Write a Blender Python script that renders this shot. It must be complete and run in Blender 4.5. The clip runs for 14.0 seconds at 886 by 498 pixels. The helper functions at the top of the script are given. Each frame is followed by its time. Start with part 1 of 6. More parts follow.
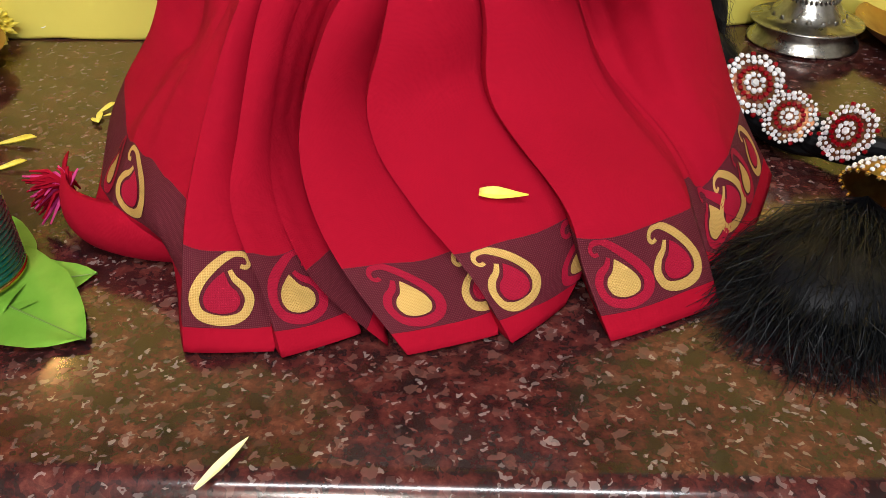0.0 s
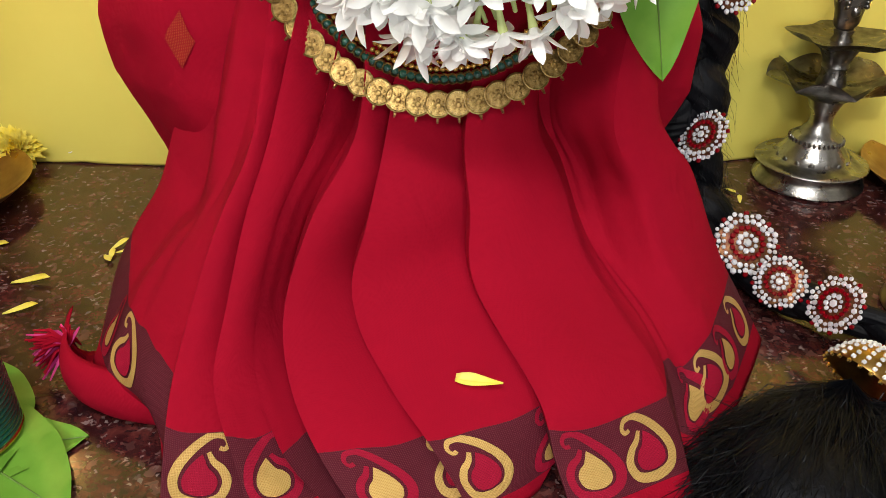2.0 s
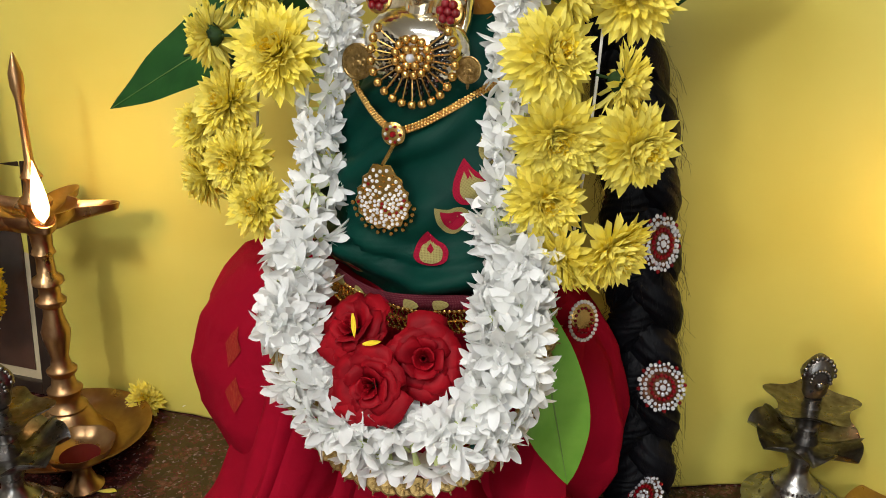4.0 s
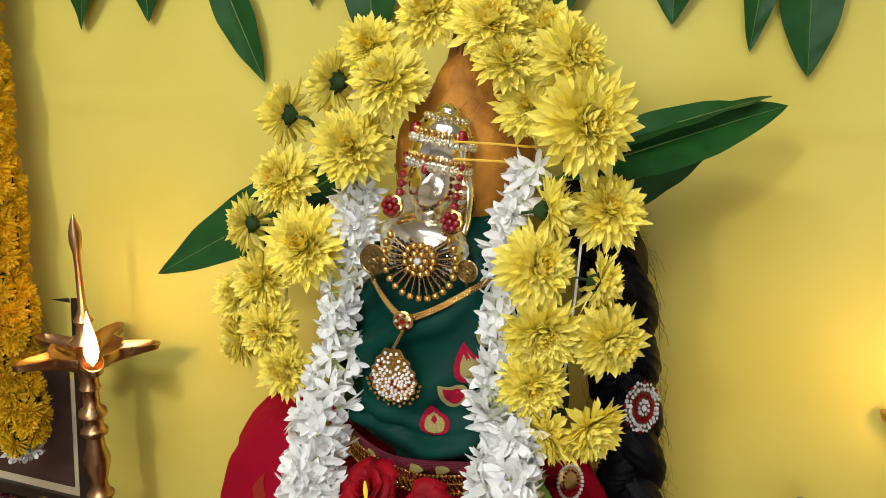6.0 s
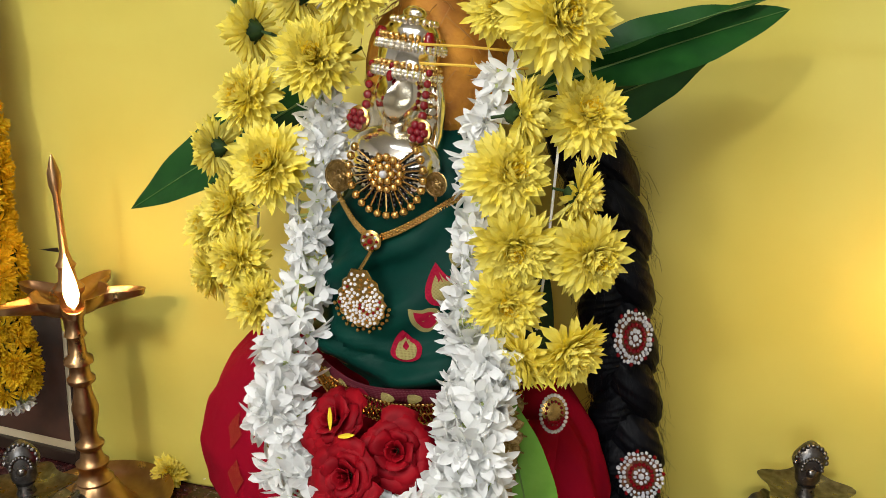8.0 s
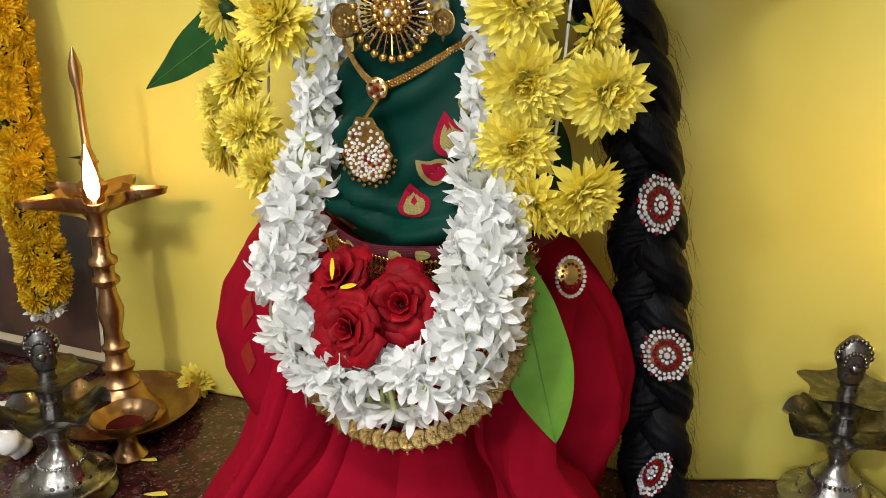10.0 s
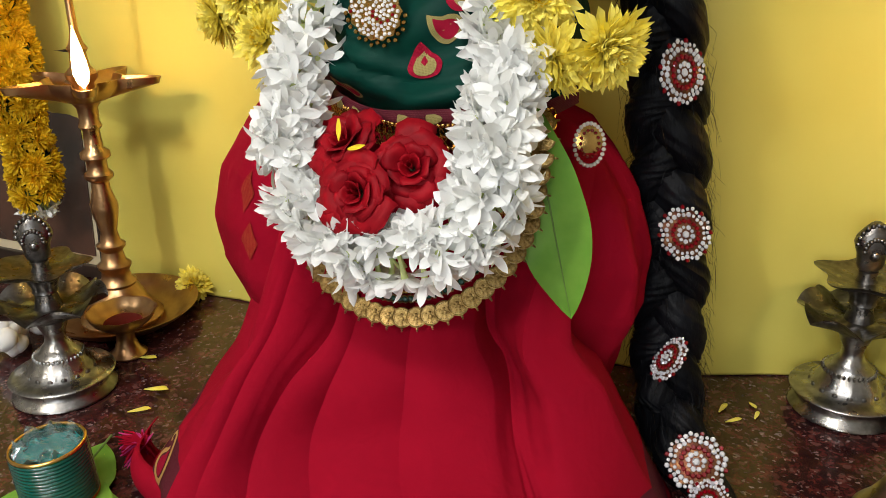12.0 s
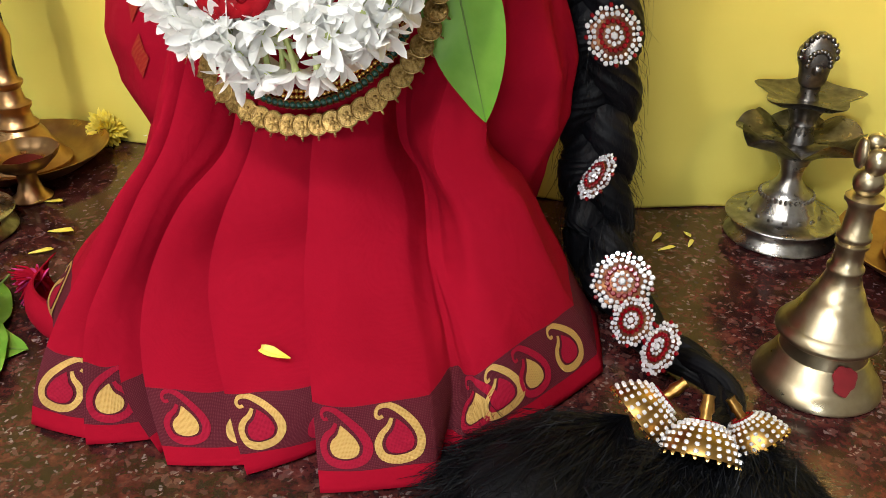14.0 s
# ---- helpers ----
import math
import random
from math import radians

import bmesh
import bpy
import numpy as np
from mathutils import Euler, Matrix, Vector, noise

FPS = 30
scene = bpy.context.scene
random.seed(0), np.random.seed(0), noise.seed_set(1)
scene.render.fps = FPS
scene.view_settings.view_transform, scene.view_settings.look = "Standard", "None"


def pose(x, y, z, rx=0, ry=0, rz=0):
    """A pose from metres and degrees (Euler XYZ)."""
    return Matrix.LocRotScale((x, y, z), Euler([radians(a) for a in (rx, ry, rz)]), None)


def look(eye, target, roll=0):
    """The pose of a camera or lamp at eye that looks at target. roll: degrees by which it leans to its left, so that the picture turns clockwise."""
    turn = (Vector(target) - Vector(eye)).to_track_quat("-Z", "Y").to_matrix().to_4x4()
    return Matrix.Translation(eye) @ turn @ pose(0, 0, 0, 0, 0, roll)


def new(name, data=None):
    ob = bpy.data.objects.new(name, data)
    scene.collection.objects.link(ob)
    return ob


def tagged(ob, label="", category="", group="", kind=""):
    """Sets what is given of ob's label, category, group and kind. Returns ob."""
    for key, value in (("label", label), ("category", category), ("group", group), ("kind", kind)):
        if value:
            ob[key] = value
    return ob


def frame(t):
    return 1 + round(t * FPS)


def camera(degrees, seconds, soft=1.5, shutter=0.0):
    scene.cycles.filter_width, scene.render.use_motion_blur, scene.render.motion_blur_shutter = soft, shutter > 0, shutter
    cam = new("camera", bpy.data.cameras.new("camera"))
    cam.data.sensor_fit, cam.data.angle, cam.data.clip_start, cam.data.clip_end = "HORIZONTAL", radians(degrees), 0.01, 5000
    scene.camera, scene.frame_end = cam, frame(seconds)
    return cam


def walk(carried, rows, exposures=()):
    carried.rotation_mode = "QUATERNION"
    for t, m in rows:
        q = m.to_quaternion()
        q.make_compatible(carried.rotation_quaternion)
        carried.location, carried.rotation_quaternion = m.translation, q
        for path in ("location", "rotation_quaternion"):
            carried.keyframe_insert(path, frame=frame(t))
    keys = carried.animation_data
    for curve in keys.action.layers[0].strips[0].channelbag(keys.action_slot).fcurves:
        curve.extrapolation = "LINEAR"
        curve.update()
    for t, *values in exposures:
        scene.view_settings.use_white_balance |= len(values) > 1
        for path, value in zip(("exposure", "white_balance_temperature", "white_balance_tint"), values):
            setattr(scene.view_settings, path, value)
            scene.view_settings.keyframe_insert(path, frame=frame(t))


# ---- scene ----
cam = camera(56.9, 14.0, 0.7)
PATH = [
    (0, (0.008, 0.012, 0.289), (-0.009, 1.665, -0.837), 0.7),
    (0.5, (0.014, 0.021, 0.291), (-0.004, 1.691, -0.808), 0.4),
    (1, (0.016, 0.026, 0.301), (0.004, 1.705, -0.785), 0.4),
    (1.5, (0.01, 0.037, 0.326), (-0.022, 1.738, -0.727), 0.4),
    (2, (0.038, 0.041, 0.357), (-0.069, 1.764, -0.653), 0.7),
    (2.5, (0.088, 0.037, 0.405), (-0.131, 1.79, -0.533), 1.0),
    (3, (0.143, 0.017, 0.471), (-0.205, 1.801, -0.362), 1.1),
    (3.5, (0.183, 0.005, 0.536), (-0.275, 1.797, -0.225), 1.2),
    (4, (0.196, -0.017, 0.591), (-0.333, 1.783, -0.101), 1.3),
    (4.2, (0.198, -0.025, 0.61), (-0.349, 1.778, -0.061), 1.3),
    (6.3, (0.229, -0.082, 0.706), (-0.374, 1.756, 0.199), 1.3),
    (6.5, (0.228, -0.087, 0.707), (-0.367, 1.756, 0.207), 1.2),
    (7, (0.232, -0.086, 0.705), (-0.375, 1.751, 0.201), 0.9),
    (7.5, (0.243, -0.067, 0.681), (-0.395, 1.754, 0.157), 0.4),
    (8, (0.266, -0.03, 0.638), (-0.406, 1.768, 0.078), -0.0),
    (8.2, (0.284, -0.022, 0.618), (-0.425, 1.765, 0.065), -0.3),
    (10.3, (0.295, -0.015, 0.532), (-0.494, 1.71, -0.1), -0.9),
    (10.5, (0.295, -0.014, 0.531), (-0.492, 1.704, -0.125), -0.8),
    (11, (0.288, -0.013, 0.515), (-0.488, 1.701, -0.163), -0.7),
    (11.5, (0.281, -0.01, 0.488), (-0.484, 1.702, -0.207), -0.8),
    (12, (0.278, -0.011, 0.474), (-0.476, 1.685, -0.27), -0.7),
    (12.5, (0.286, -0.011, 0.455), (-0.45, 1.67, -0.339), -0.9),
    (13, (0.288, 0.003, 0.434), (-0.416, 1.671, -0.417), -0.8),
    (13.5, (0.302, 0.019, 0.41), (-0.372, 1.664, -0.507), -0.8),
    (14, (0.307, 0.023, 0.4), (-0.322, 1.641, -0.593), -0.4),
]
EXPOSURES = [(0.0, 0.3), (1.0, 0.22), (1.5, 0.18), (2.7, -0.22), (3.5, -0.42), (4.2, -0.36), (6.5, -0.34), (8.0, -0.32), (10.5, -0.26), (12.0, -0.2), (13.5, 0.05), (14.0, 0.16)]
walk(cam, [(t, look(eye, target, roll)) for t, eye, target, roll in PATH], EXPOSURES)

# ---- light ----
world = bpy.data.worlds.new("room_air")
world.use_nodes = True
world.node_tree.nodes["Background"].inputs[0].default_value = (0.9, 0.95, 1.0, 1)
world.node_tree.nodes["Background"].inputs[1].default_value = 0.02
scene.world = world


def lamp(name, kind, energy, color, m, size=0.1, size_y=None):
    data = bpy.data.lights.new(name, kind)
    data.energy, data.color = energy, color
    if kind == "AREA":
        data.shape, data.size, data.size_y = "RECTANGLE", size, size_y or size
    else:
        data.shadow_soft_size = size
    ob = new(name, data)
    ob.matrix_world = m
    return ob


BULB_AT = (-0.35, -1.45, 1.60)
lamp("bulb_glow", "POINT", 78, (1.0, 0.97, 0.935), Matrix.Translation(BULB_AT), 0.075)
lamp("tube_light_glow", "AREA", 24, (0.95, 0.97, 1.0), look((0.0, -0.45, 1.70), (0.0, -0.45, 0.0)), 1.2, 0.07)

# unseen bluish fill added at the opposite wall, for soft light and front highlights
FRONT_FILL_AT = (0.45, -1.585, 0.45)
lamp("front_fill_light", "AREA", 13, (0.86, 0.93, 1.0), look((FRONT_FILL_AT[0], FRONT_FILL_AT[1] + 0.02, FRONT_FILL_AT[2]), (FRONT_FILL_AT[0], 0.5, FRONT_FILL_AT[2])), 0.9, 0.8)

# ---- materials ----


def mat(name, col, rough=0.5, metal=0.0, col2=None, scale=30.0, bump=0.0, bump_scale=300.0, rand=0.0, sheen=0.0,
        sub=0.0, coat=0.0, spec=None, rough2=None, stretch=(1, 1, 1), trans=0.0, glow=0.0, distort=0.0, bump_depth=0.0006):
    m = bpy.data.materials.new(name)
    m.use_nodes = True
    nt = m.node_tree
    n, l = nt.nodes, nt.links
    b = n["Principled BSDF"]
    b.inputs["Roughness"].default_value = rough
    b.inputs["Metallic"].default_value = metal
    b.inputs["Base Color"].default_value = (*col, 1)
    b.inputs["Sheen Weight"].default_value = sheen
    b.inputs["Coat Weight"].default_value = coat
    b.inputs["Transmission Weight"].default_value = trans
    if sub:
        b.inputs["Subsurface Weight"].default_value = sub
        b.inputs["Subsurface Radius"].default_value = (0.004, 0.003, 0.002)
    if spec is not None:
        b.inputs["Specular IOR Level"].default_value = spec
    if glow:
        b.inputs["Emission Color"].default_value = (*col, 1)
        b.inputs["Emission Strength"].default_value = glow
    tc = n.new("ShaderNodeTexCoord")
    mp = n.new("ShaderNodeMapping")
    mp.inputs["Scale"].default_value = stretch
    l.new(tc.outputs["Object"], mp.inputs[0])
    out = None
    if col2 is not None:
        t = n.new("ShaderNodeTexNoise")
        t.inputs["Scale"].default_value = scale
        t.inputs["Detail"].default_value = 6
        t.inputs["Distortion"].default_value = distort
        l.new(mp.outputs[0], t.inputs["Vector"])
        r = n.new("ShaderNodeValToRGB")
        r.color_ramp.elements[0].position, r.color_ramp.elements[1].position = 0.35, 0.68
        r.color_ramp.elements[0].color, r.color_ramp.elements[1].color = (*col, 1), (*col2, 1)
        l.new(t.outputs["Fac"], r.inputs[0])
        out = r.outputs[0]
        if rough2 is not None:
            k = n.new("ShaderNodeMapRange")
            k.inputs["From Min"].default_value, k.inputs["From Max"].default_value = 0.35, 0.68
            k.inputs["To Min"].default_value, k.inputs["To Max"].default_value = rough, rough2
            l.new(t.outputs["Fac"], k.inputs["Value"])
            l.new(k.outputs[0], b.inputs["Roughness"])
    if rand:
        info = n.new("ShaderNodeObjectInfo")
        geo = n.new("ShaderNodeNewGeometry")
        add = n.new("ShaderNodeMath")
        add.operation = "ADD"
        l.new(info.outputs["Random"], add.inputs[0])
        l.new(geo.outputs["Random Per Island"], add.inputs[1])
        k = n.new("ShaderNodeMapRange")
        k.inputs["From Max"].default_value = 2.0
        k.inputs["To Min"].default_value, k.inputs["To Max"].default_value = 1 - rand, 1 + rand
        l.new(add.outputs[0], k.inputs["Value"])
        h = n.new("ShaderNodeHueSaturation")
        h.inputs["Color"].default_value = (*col, 1)
        if out:
            l.new(out, h.inputs["Color"])
        l.new(k.outputs[0], h.inputs["Value"])
        out = h.outputs[0]
    if out:
        l.new(out, b.inputs["Base Color"])
    if bump:
        t2 = n.new("ShaderNodeTexNoise")
        t2.inputs["Scale"].default_value = bump_scale
        t2.inputs["Detail"].default_value = 4
        l.new(mp.outputs[0], t2.inputs["Vector"])
        bp = n.new("ShaderNodeBump")
        bp.inputs["Strength"].default_value = bump
        bp.inputs["Distance"].default_value = bump_depth
        l.new(t2.outputs["Fac"], bp.inputs["Height"])
        l.new(bp.outputs[0], b.inputs["Normal"])
    return m


def granite():
    """Polished red-brown granite: cloudy ground, dark grains and sparse pale crystals."""
    m = bpy.data.materials.new("polished_red_brown_granite")
    m.use_nodes = True
    n, l = m.node_tree.nodes, m.node_tree.links
    b = n["Principled BSDF"]
    tc = n.new("ShaderNodeTexCoord")

    def tex(kind, scale, **more):
        t = n.new(kind)
        t.inputs["Scale"].default_value = scale
        for k, q in more.items():
            t.inputs[k].default_value = q
        return t

    wob = tex("ShaderNodeTexNoise", 160)
    l.new(tc.outputs["Object"], wob.inputs["Vector"])
    warp = n.new("ShaderNodeVectorMath")
    warp.operation = "MULTIPLY_ADD"
    warp.inputs[1].default_value = (0.009, 0.009, 0.009)
    l.new(wob.outputs["Color"], warp.inputs[0])
    l.new(tc.outputs["Object"], warp.inputs[2])

    def ramp(stops, source):
        r = n.new("ShaderNodeValToRGB")
        e = r.color_ramp.elements
        e[0].position, e[0].color = stops[0][0], (*stops[0][1], 1)
        e[1].position, e[1].color = stops[-1][0], (*stops[-1][1], 1)
        for p, c in stops[1:-1]:
            e.new(p).color = (*c, 1)
        l.new(source, r.inputs[0])
        return r.outputs[0]

    cloud = tex("ShaderNodeTexNoise", 62, Detail=9, Roughness=0.7)
    l.new(tc.outputs["Object"], cloud.inputs["Vector"])
    ground = ramp([(0.34, (0.008, 0.004, 0.005)), (0.46, (0.038, 0.009, 0.009)), (0.57, (0.080, 0.017, 0.015)), (0.72, (0.16, 0.048, 0.036))], cloud.outputs["Fac"])

    def grains(scale, low, high, color, base, amount):
        v = tex("ShaderNodeTexVoronoi", scale)
        l.new(warp.outputs[0], v.inputs["Vector"])
        sep = n.new("ShaderNodeSeparateColor")
        l.new(v.outputs["Color"], sep.inputs[0])
        pick = n.new("ShaderNodeMapRange")
        pick.inputs["From Min"].default_value, pick.inputs["From Max"].default_value = low, high
        pick.inputs["To Max"].default_value = amount
        l.new(sep.outputs[0], pick.inputs["Value"])
        mix = n.new("ShaderNodeMix")
        mix.data_type = "RGBA"
        l.new(pick.outputs[0], mix.inputs["Factor"])
        l.new(base, mix.inputs["A"])
        mix.inputs["B"].default_value = (*color, 1)
        return mix.outputs["Result"]

    c = grains(330, 0.6, 0.95, (0.014, 0.009, 0.010), ground, 0.75)
    c = grains(190, 0.84, 1.0, (0.19, 0.085, 0.07), c, 0.5)
    c = grains(390, 0.93, 1.0, (0.42, 0.33, 0.31), c, 0.45)
    l.new(c, b.inputs["Base Color"])
    b.inputs["Specular IOR Level"].default_value = 0.38
    b.inputs["Coat Weight"].default_value = 0.3
    b.inputs["Coat Roughness"].default_value = 0.14
    b.inputs["Coat IOR"].default_value = 1.5
    sm = tex("ShaderNodeTexNoise", 14)
    l.new(tc.outputs["Object"], sm.inputs["Vector"])
    k = n.new("ShaderNodeMapRange")
    k.inputs["To Min"].default_value, k.inputs["To Max"].default_value = 0.09, 0.22
    l.new(sm.outputs["Fac"], k.inputs["Value"])
    l.new(k.outputs[0], b.inputs["Roughness"])
    return m


def weave(name, warp, weft, size, rough, rough_k=0.5, sheen=0.3, metal=0.0, bump=0.25):
    """Two thread colours crossing at the given spacing, with softly uneven dye."""
    m = mat(name, warp, rough, metal, tuple(c * 0.86 for c in warp), 9.0, sheen=sheen, spec=0.06)
    n, l = m.node_tree.nodes, m.node_tree.links
    b = n["Principled BSDF"]
    uv = n.new("ShaderNodeUVMap")
    base = b.inputs["Base Color"].links[0].from_socket
    fac = []
    for turn, amount in ((0, 1.0), (math.pi / 2, 1.0)):
        mp = n.new("ShaderNodeMapping")
        mp.inputs["Rotation"].default_value = (0, 0, turn)
        l.new(uv.outputs[0], mp.inputs[0])
        w = n.new("ShaderNodeTexWave")
        w.inputs["Scale"].default_value = 0.314 / size
        w.inputs["Distortion"].default_value = 0.4
        l.new(mp.outputs[0], w.inputs["Vector"])
        fac.append(w.outputs["Fac"])
    mx = n.new("ShaderNodeMath")
    mx.operation = "MULTIPLY"
    l.new(fac[0], mx.inputs[0])
    l.new(fac[1], mx.inputs[1])
    mix = n.new("ShaderNodeMix")
    mix.data_type = "RGBA"
    l.new(mx.outputs[0], mix.inputs["Factor"])
    l.new(base, mix.inputs["A"])
    mix.inputs["B"].default_value = (*weft, 1)
    l.new(mix.outputs["Result"], b.inputs["Base Color"])
    bp = n.new("ShaderNodeBump")
    bp.inputs["Strength"].default_value = bump
    bp.inputs["Distance"].default_value = 0.0004
    l.new(mx.outputs[0], bp.inputs["Height"])
    # soft creases of handled cloth
    crease = n.new("ShaderNodeTexNoise")
    crease.inputs["Scale"].default_value = 26.0
    crease.inputs["Detail"].default_value = 3.0
    crease.inputs["Distortion"].default_value = 0.6
    co = n.new("ShaderNodeTexCoord")
    l.new(co.outputs["Object"], crease.inputs["Vector"])
    soft_bump = n.new("ShaderNodeBump")
    soft_bump.inputs["Strength"].default_value = 0.22
    soft_bump.inputs["Distance"].default_value = 0.012
    l.new(crease.outputs["Fac"], soft_bump.inputs["Height"])
    l.new(soft_bump.outputs[0], bp.inputs["Normal"])
    l.new(bp.outputs[0], b.inputs["Normal"])
    return m


def thin(m, amount):
    """Lets light through thin petals and leaves."""
    n, l = m.node_tree.nodes, m.node_tree.links
    b, out = n["Principled BSDF"], n["Material Output"]
    tr = n.new("ShaderNodeBsdfTranslucent")
    tr.inputs["Color"].default_value = b.inputs["Base Color"].default_value
    if b.inputs["Base Color"].links:
        l.new(b.inputs["Base Color"].links[0].from_socket, tr.inputs["Color"])
    mix = n.new("ShaderNodeMixShader")
    mix.inputs[0].default_value = amount
    l.new(b.outputs[0], mix.inputs[1])
    l.new(tr.outputs[0], mix.inputs[2])
    l.new(mix.outputs[0], out.inputs["Surface"])
    return m


GRANITE = granite()
WALL_PAINT = mat("pale_wall_paint", (0.42, 0.40, 0.36), 0.8, col2=(0.37, 0.35, 0.31), scale=4, bump=0.1, bump_scale=150, spec=0.2)
SHEET = mat("yellow_sheet", (0.70, 0.61, 0.125), 0.45, col2=(0.65, 0.56, 0.105), scale=6, bump=0.08, bump_scale=25, spec=0.3)
CABINET = mat("painted_board", (0.4, 0.36, 0.3), 0.6, col2=(0.35, 0.31, 0.26), scale=5)
FLOOR_TILE = mat("floor_tile", (0.45, 0.42, 0.38), 0.3, col2=(0.4, 0.37, 0.33), scale=8)
RED = weave("red_cotton_silk", (0.32, 0.0035, 0.018), (0.265, 0.0025, 0.015), 0.0006, 0.85, sheen=0.0)
MAROON = weave("maroon_zari_band", (0.082, 0.007, 0.015), (0.14, 0.035, 0.042), 0.0011, 0.6, sheen=0.0, bump=0.5)
ZARI = weave("gold_zari", (0.62, 0.40, 0.13), (0.42, 0.22, 0.05), 0.0009, 0.42, metal=0.35, sheen=0.0, bump=0.6)
DULL_ZARI = weave("dull_gold_red_zari", (0.30, 0.010, 0.014), (0.36, 0.075, 0.025), 0.0010, 0.7, sheen=0.0, bump=0.4)
PALE_ZARI = weave("pale_gold_thread", (0.36, 0.31, 0.11), (0.2, 0.15, 0.05), 0.0010, 0.5, metal=0.2, sheen=0.0, bump=0.6)
PINK = weave("crimson_thread", (0.34, 0.008, 0.032), (0.22, 0.005, 0.02), 0.0009, 0.6, sheen=0.0, bump=0.5)
GREEN_SILK = mat("bottle_green_silk", (0.002, 0.040, 0.027), 0.5, col2=(0.0012, 0.026, 0.019), scale=20, bump=0.25, bump_scale=900, spec=0.08)
HAIR = mat("black_hair", (0.003, 0.0033, 0.0045), 0.5, col2=(0.006, 0.006, 0.008), scale=60, stretch=(1, 1, 0.15), bump=0.8, bump_scale=500, spec=0.14)
STRAND = mat("loose_hair", (0.003, 0.0035, 0.005), 0.42, spec=0.16)
GOLD = mat("polished_gold", (0.74, 0.47, 0.15), 0.24, 1.0, (0.66, 0.4, 0.12), 120, bump=0.15, bump_scale=700)
OLD_GOLD = mat("antique_gold_coin", (0.47, 0.32, 0.12), 0.3, 1.0, (0.19, 0.115, 0.035), 320, bump=0.6, bump_scale=900, rand=0.12)
SILVER = mat("tarnished_silver", (0.50, 0.48, 0.45), 0.22, 1.0, (0.20, 0.19, 0.175), 55, bump=0.2, bump_scale=300, rough2=0.4)
DARK_SILVER = mat("darkened_silver", (0.27, 0.255, 0.24), 0.25, 1.0, (0.09, 0.083, 0.075), 75, bump=0.3, bump_scale=300, rough2=0.42)
BRIGHT_SILVER = mat("bright_gilt_silver", (0.95, 0.93, 0.88), 0.1, 1.0, (0.92, 0.80, 0.55), 32, bump=0.25, bump_scale=160, rough2=0.2)
BRASS = mat("aged_brass", (0.58, 0.36, 0.17), 0.27, 1.0, (0.36, 0.19, 0.09), 30, bump=0.12, bump_scale=260, rough2=0.42)
BELL_BRASS = mat("pale_brass", (0.56, 0.47, 0.31), 0.27, 1.0, (0.36, 0.29, 0.18), 40, bump=0.1, bump_scale=240, rough2=0.45)
# rand gives each stone its own brightness, painted in for the sparkle of facets
WHITE_STONE = mat("white_stone", (0.80, 0.80, 0.83), 0.06, 0.3, rand=0.4)
RED_STONE = mat("ruby_stone", (0.20, 0.002, 0.006), 0.12, 0.0, coat=0.6, rand=0.2)
# brooch base coloured dark red-brown, as the gaps between its stones look
BROOCH_GOLD = mat("dark_red_brown_setting", (0.10, 0.02, 0.012), 0.4, 0.7, (0.2, 0.09, 0.03), 220)
JHUMKA_GOLD = mat("worn_gold", (0.52, 0.31, 0.09), 0.32, 1.0, (0.34, 0.18, 0.05), 180)
GREEN_STONE = mat("green_stone", (0.004, 0.07, 0.05), 0.12, 0.0, coat=1.0)
BLACK_BEAD = mat("black_bead", (0.006, 0.006, 0.006), 0.12, coat=0.5)
PEARL = mat("pearl", (0.82, 0.74, 0.68), 0.25, 0.0, coat=0.5)
JASMINE = thin(mat("jasmine_petal", (0.93, 0.93, 0.90), 0.5, rand=0.05, spec=0.25), 0.22)
JASMINE_TUBE = mat("jasmine_stem", (0.52, 0.58, 0.22), 0.5, rand=0.15)
MUM = thin(mat("yellow_petal", (0.97, 0.87, 0.22), 0.5, col2=(0.96, 0.82, 0.10), scale=70, rand=0.08, spec=0.2), 0.22)
MUM_CORE = thin(mat("deep_yellow_petal", (0.94, 0.72, 0.045), 0.5, rand=0.10, spec=0.2), 0.22)
MARIGOLD = thin(mat("marigold_petal", (0.82, 0.56, 0.02), 0.55, rand=0.18, spec=0.25), 0.3)
ROSE = mat("rose_petal", (0.30, 0.003, 0.009), 0.55, col2=(0.19, 0.0015, 0.006), scale=60, rand=0.2, spec=0.12, bump=0.2, bump_scale=350)
SEPAL = mat("green_sepal", (0.025, 0.055, 0.014), 0.6, rand=0.25, spec=0.2)
MANGO = mat("mango_leaf", (0.009, 0.058, 0.010), 0.38, col2=(0.016, 0.085, 0.014), scale=35, bump=0.25, bump_scale=180, rand=0.15, spec=0.3)
BETEL = mat("fresh_leaf", (0.13, 0.31, 0.03), 0.4, col2=(0.18, 0.37, 0.045), scale=40, bump=0.2, bump_scale=200, rand=0.1, spec=0.35)
VEIN = mat("leaf_vein", (0.13, 0.22, 0.05), 0.5)
HUSK = mat("turmeric_coconut", (0.52, 0.22, 0.014), 0.75, col2=(0.32, 0.115, 0.012), scale=45, bump=0.9, bump_scale=130, bump_depth=0.002)
FIBRE = mat("coconut_fibre", (0.36, 0.17, 0.04), 0.8, rand=0.35)
THREAD = mat("yellow_thread", (0.78, 0.5, 0.06), 0.7)
WHITE_THREAD = mat("white_cotton", (0.78, 0.76, 0.72), 0.8, rand=0.08)
GLASS_GREEN = mat("green_glass_bangle", (0.0, 0.075, 0.055), 0.1, 0.0, coat=1.0, rand=0.2)
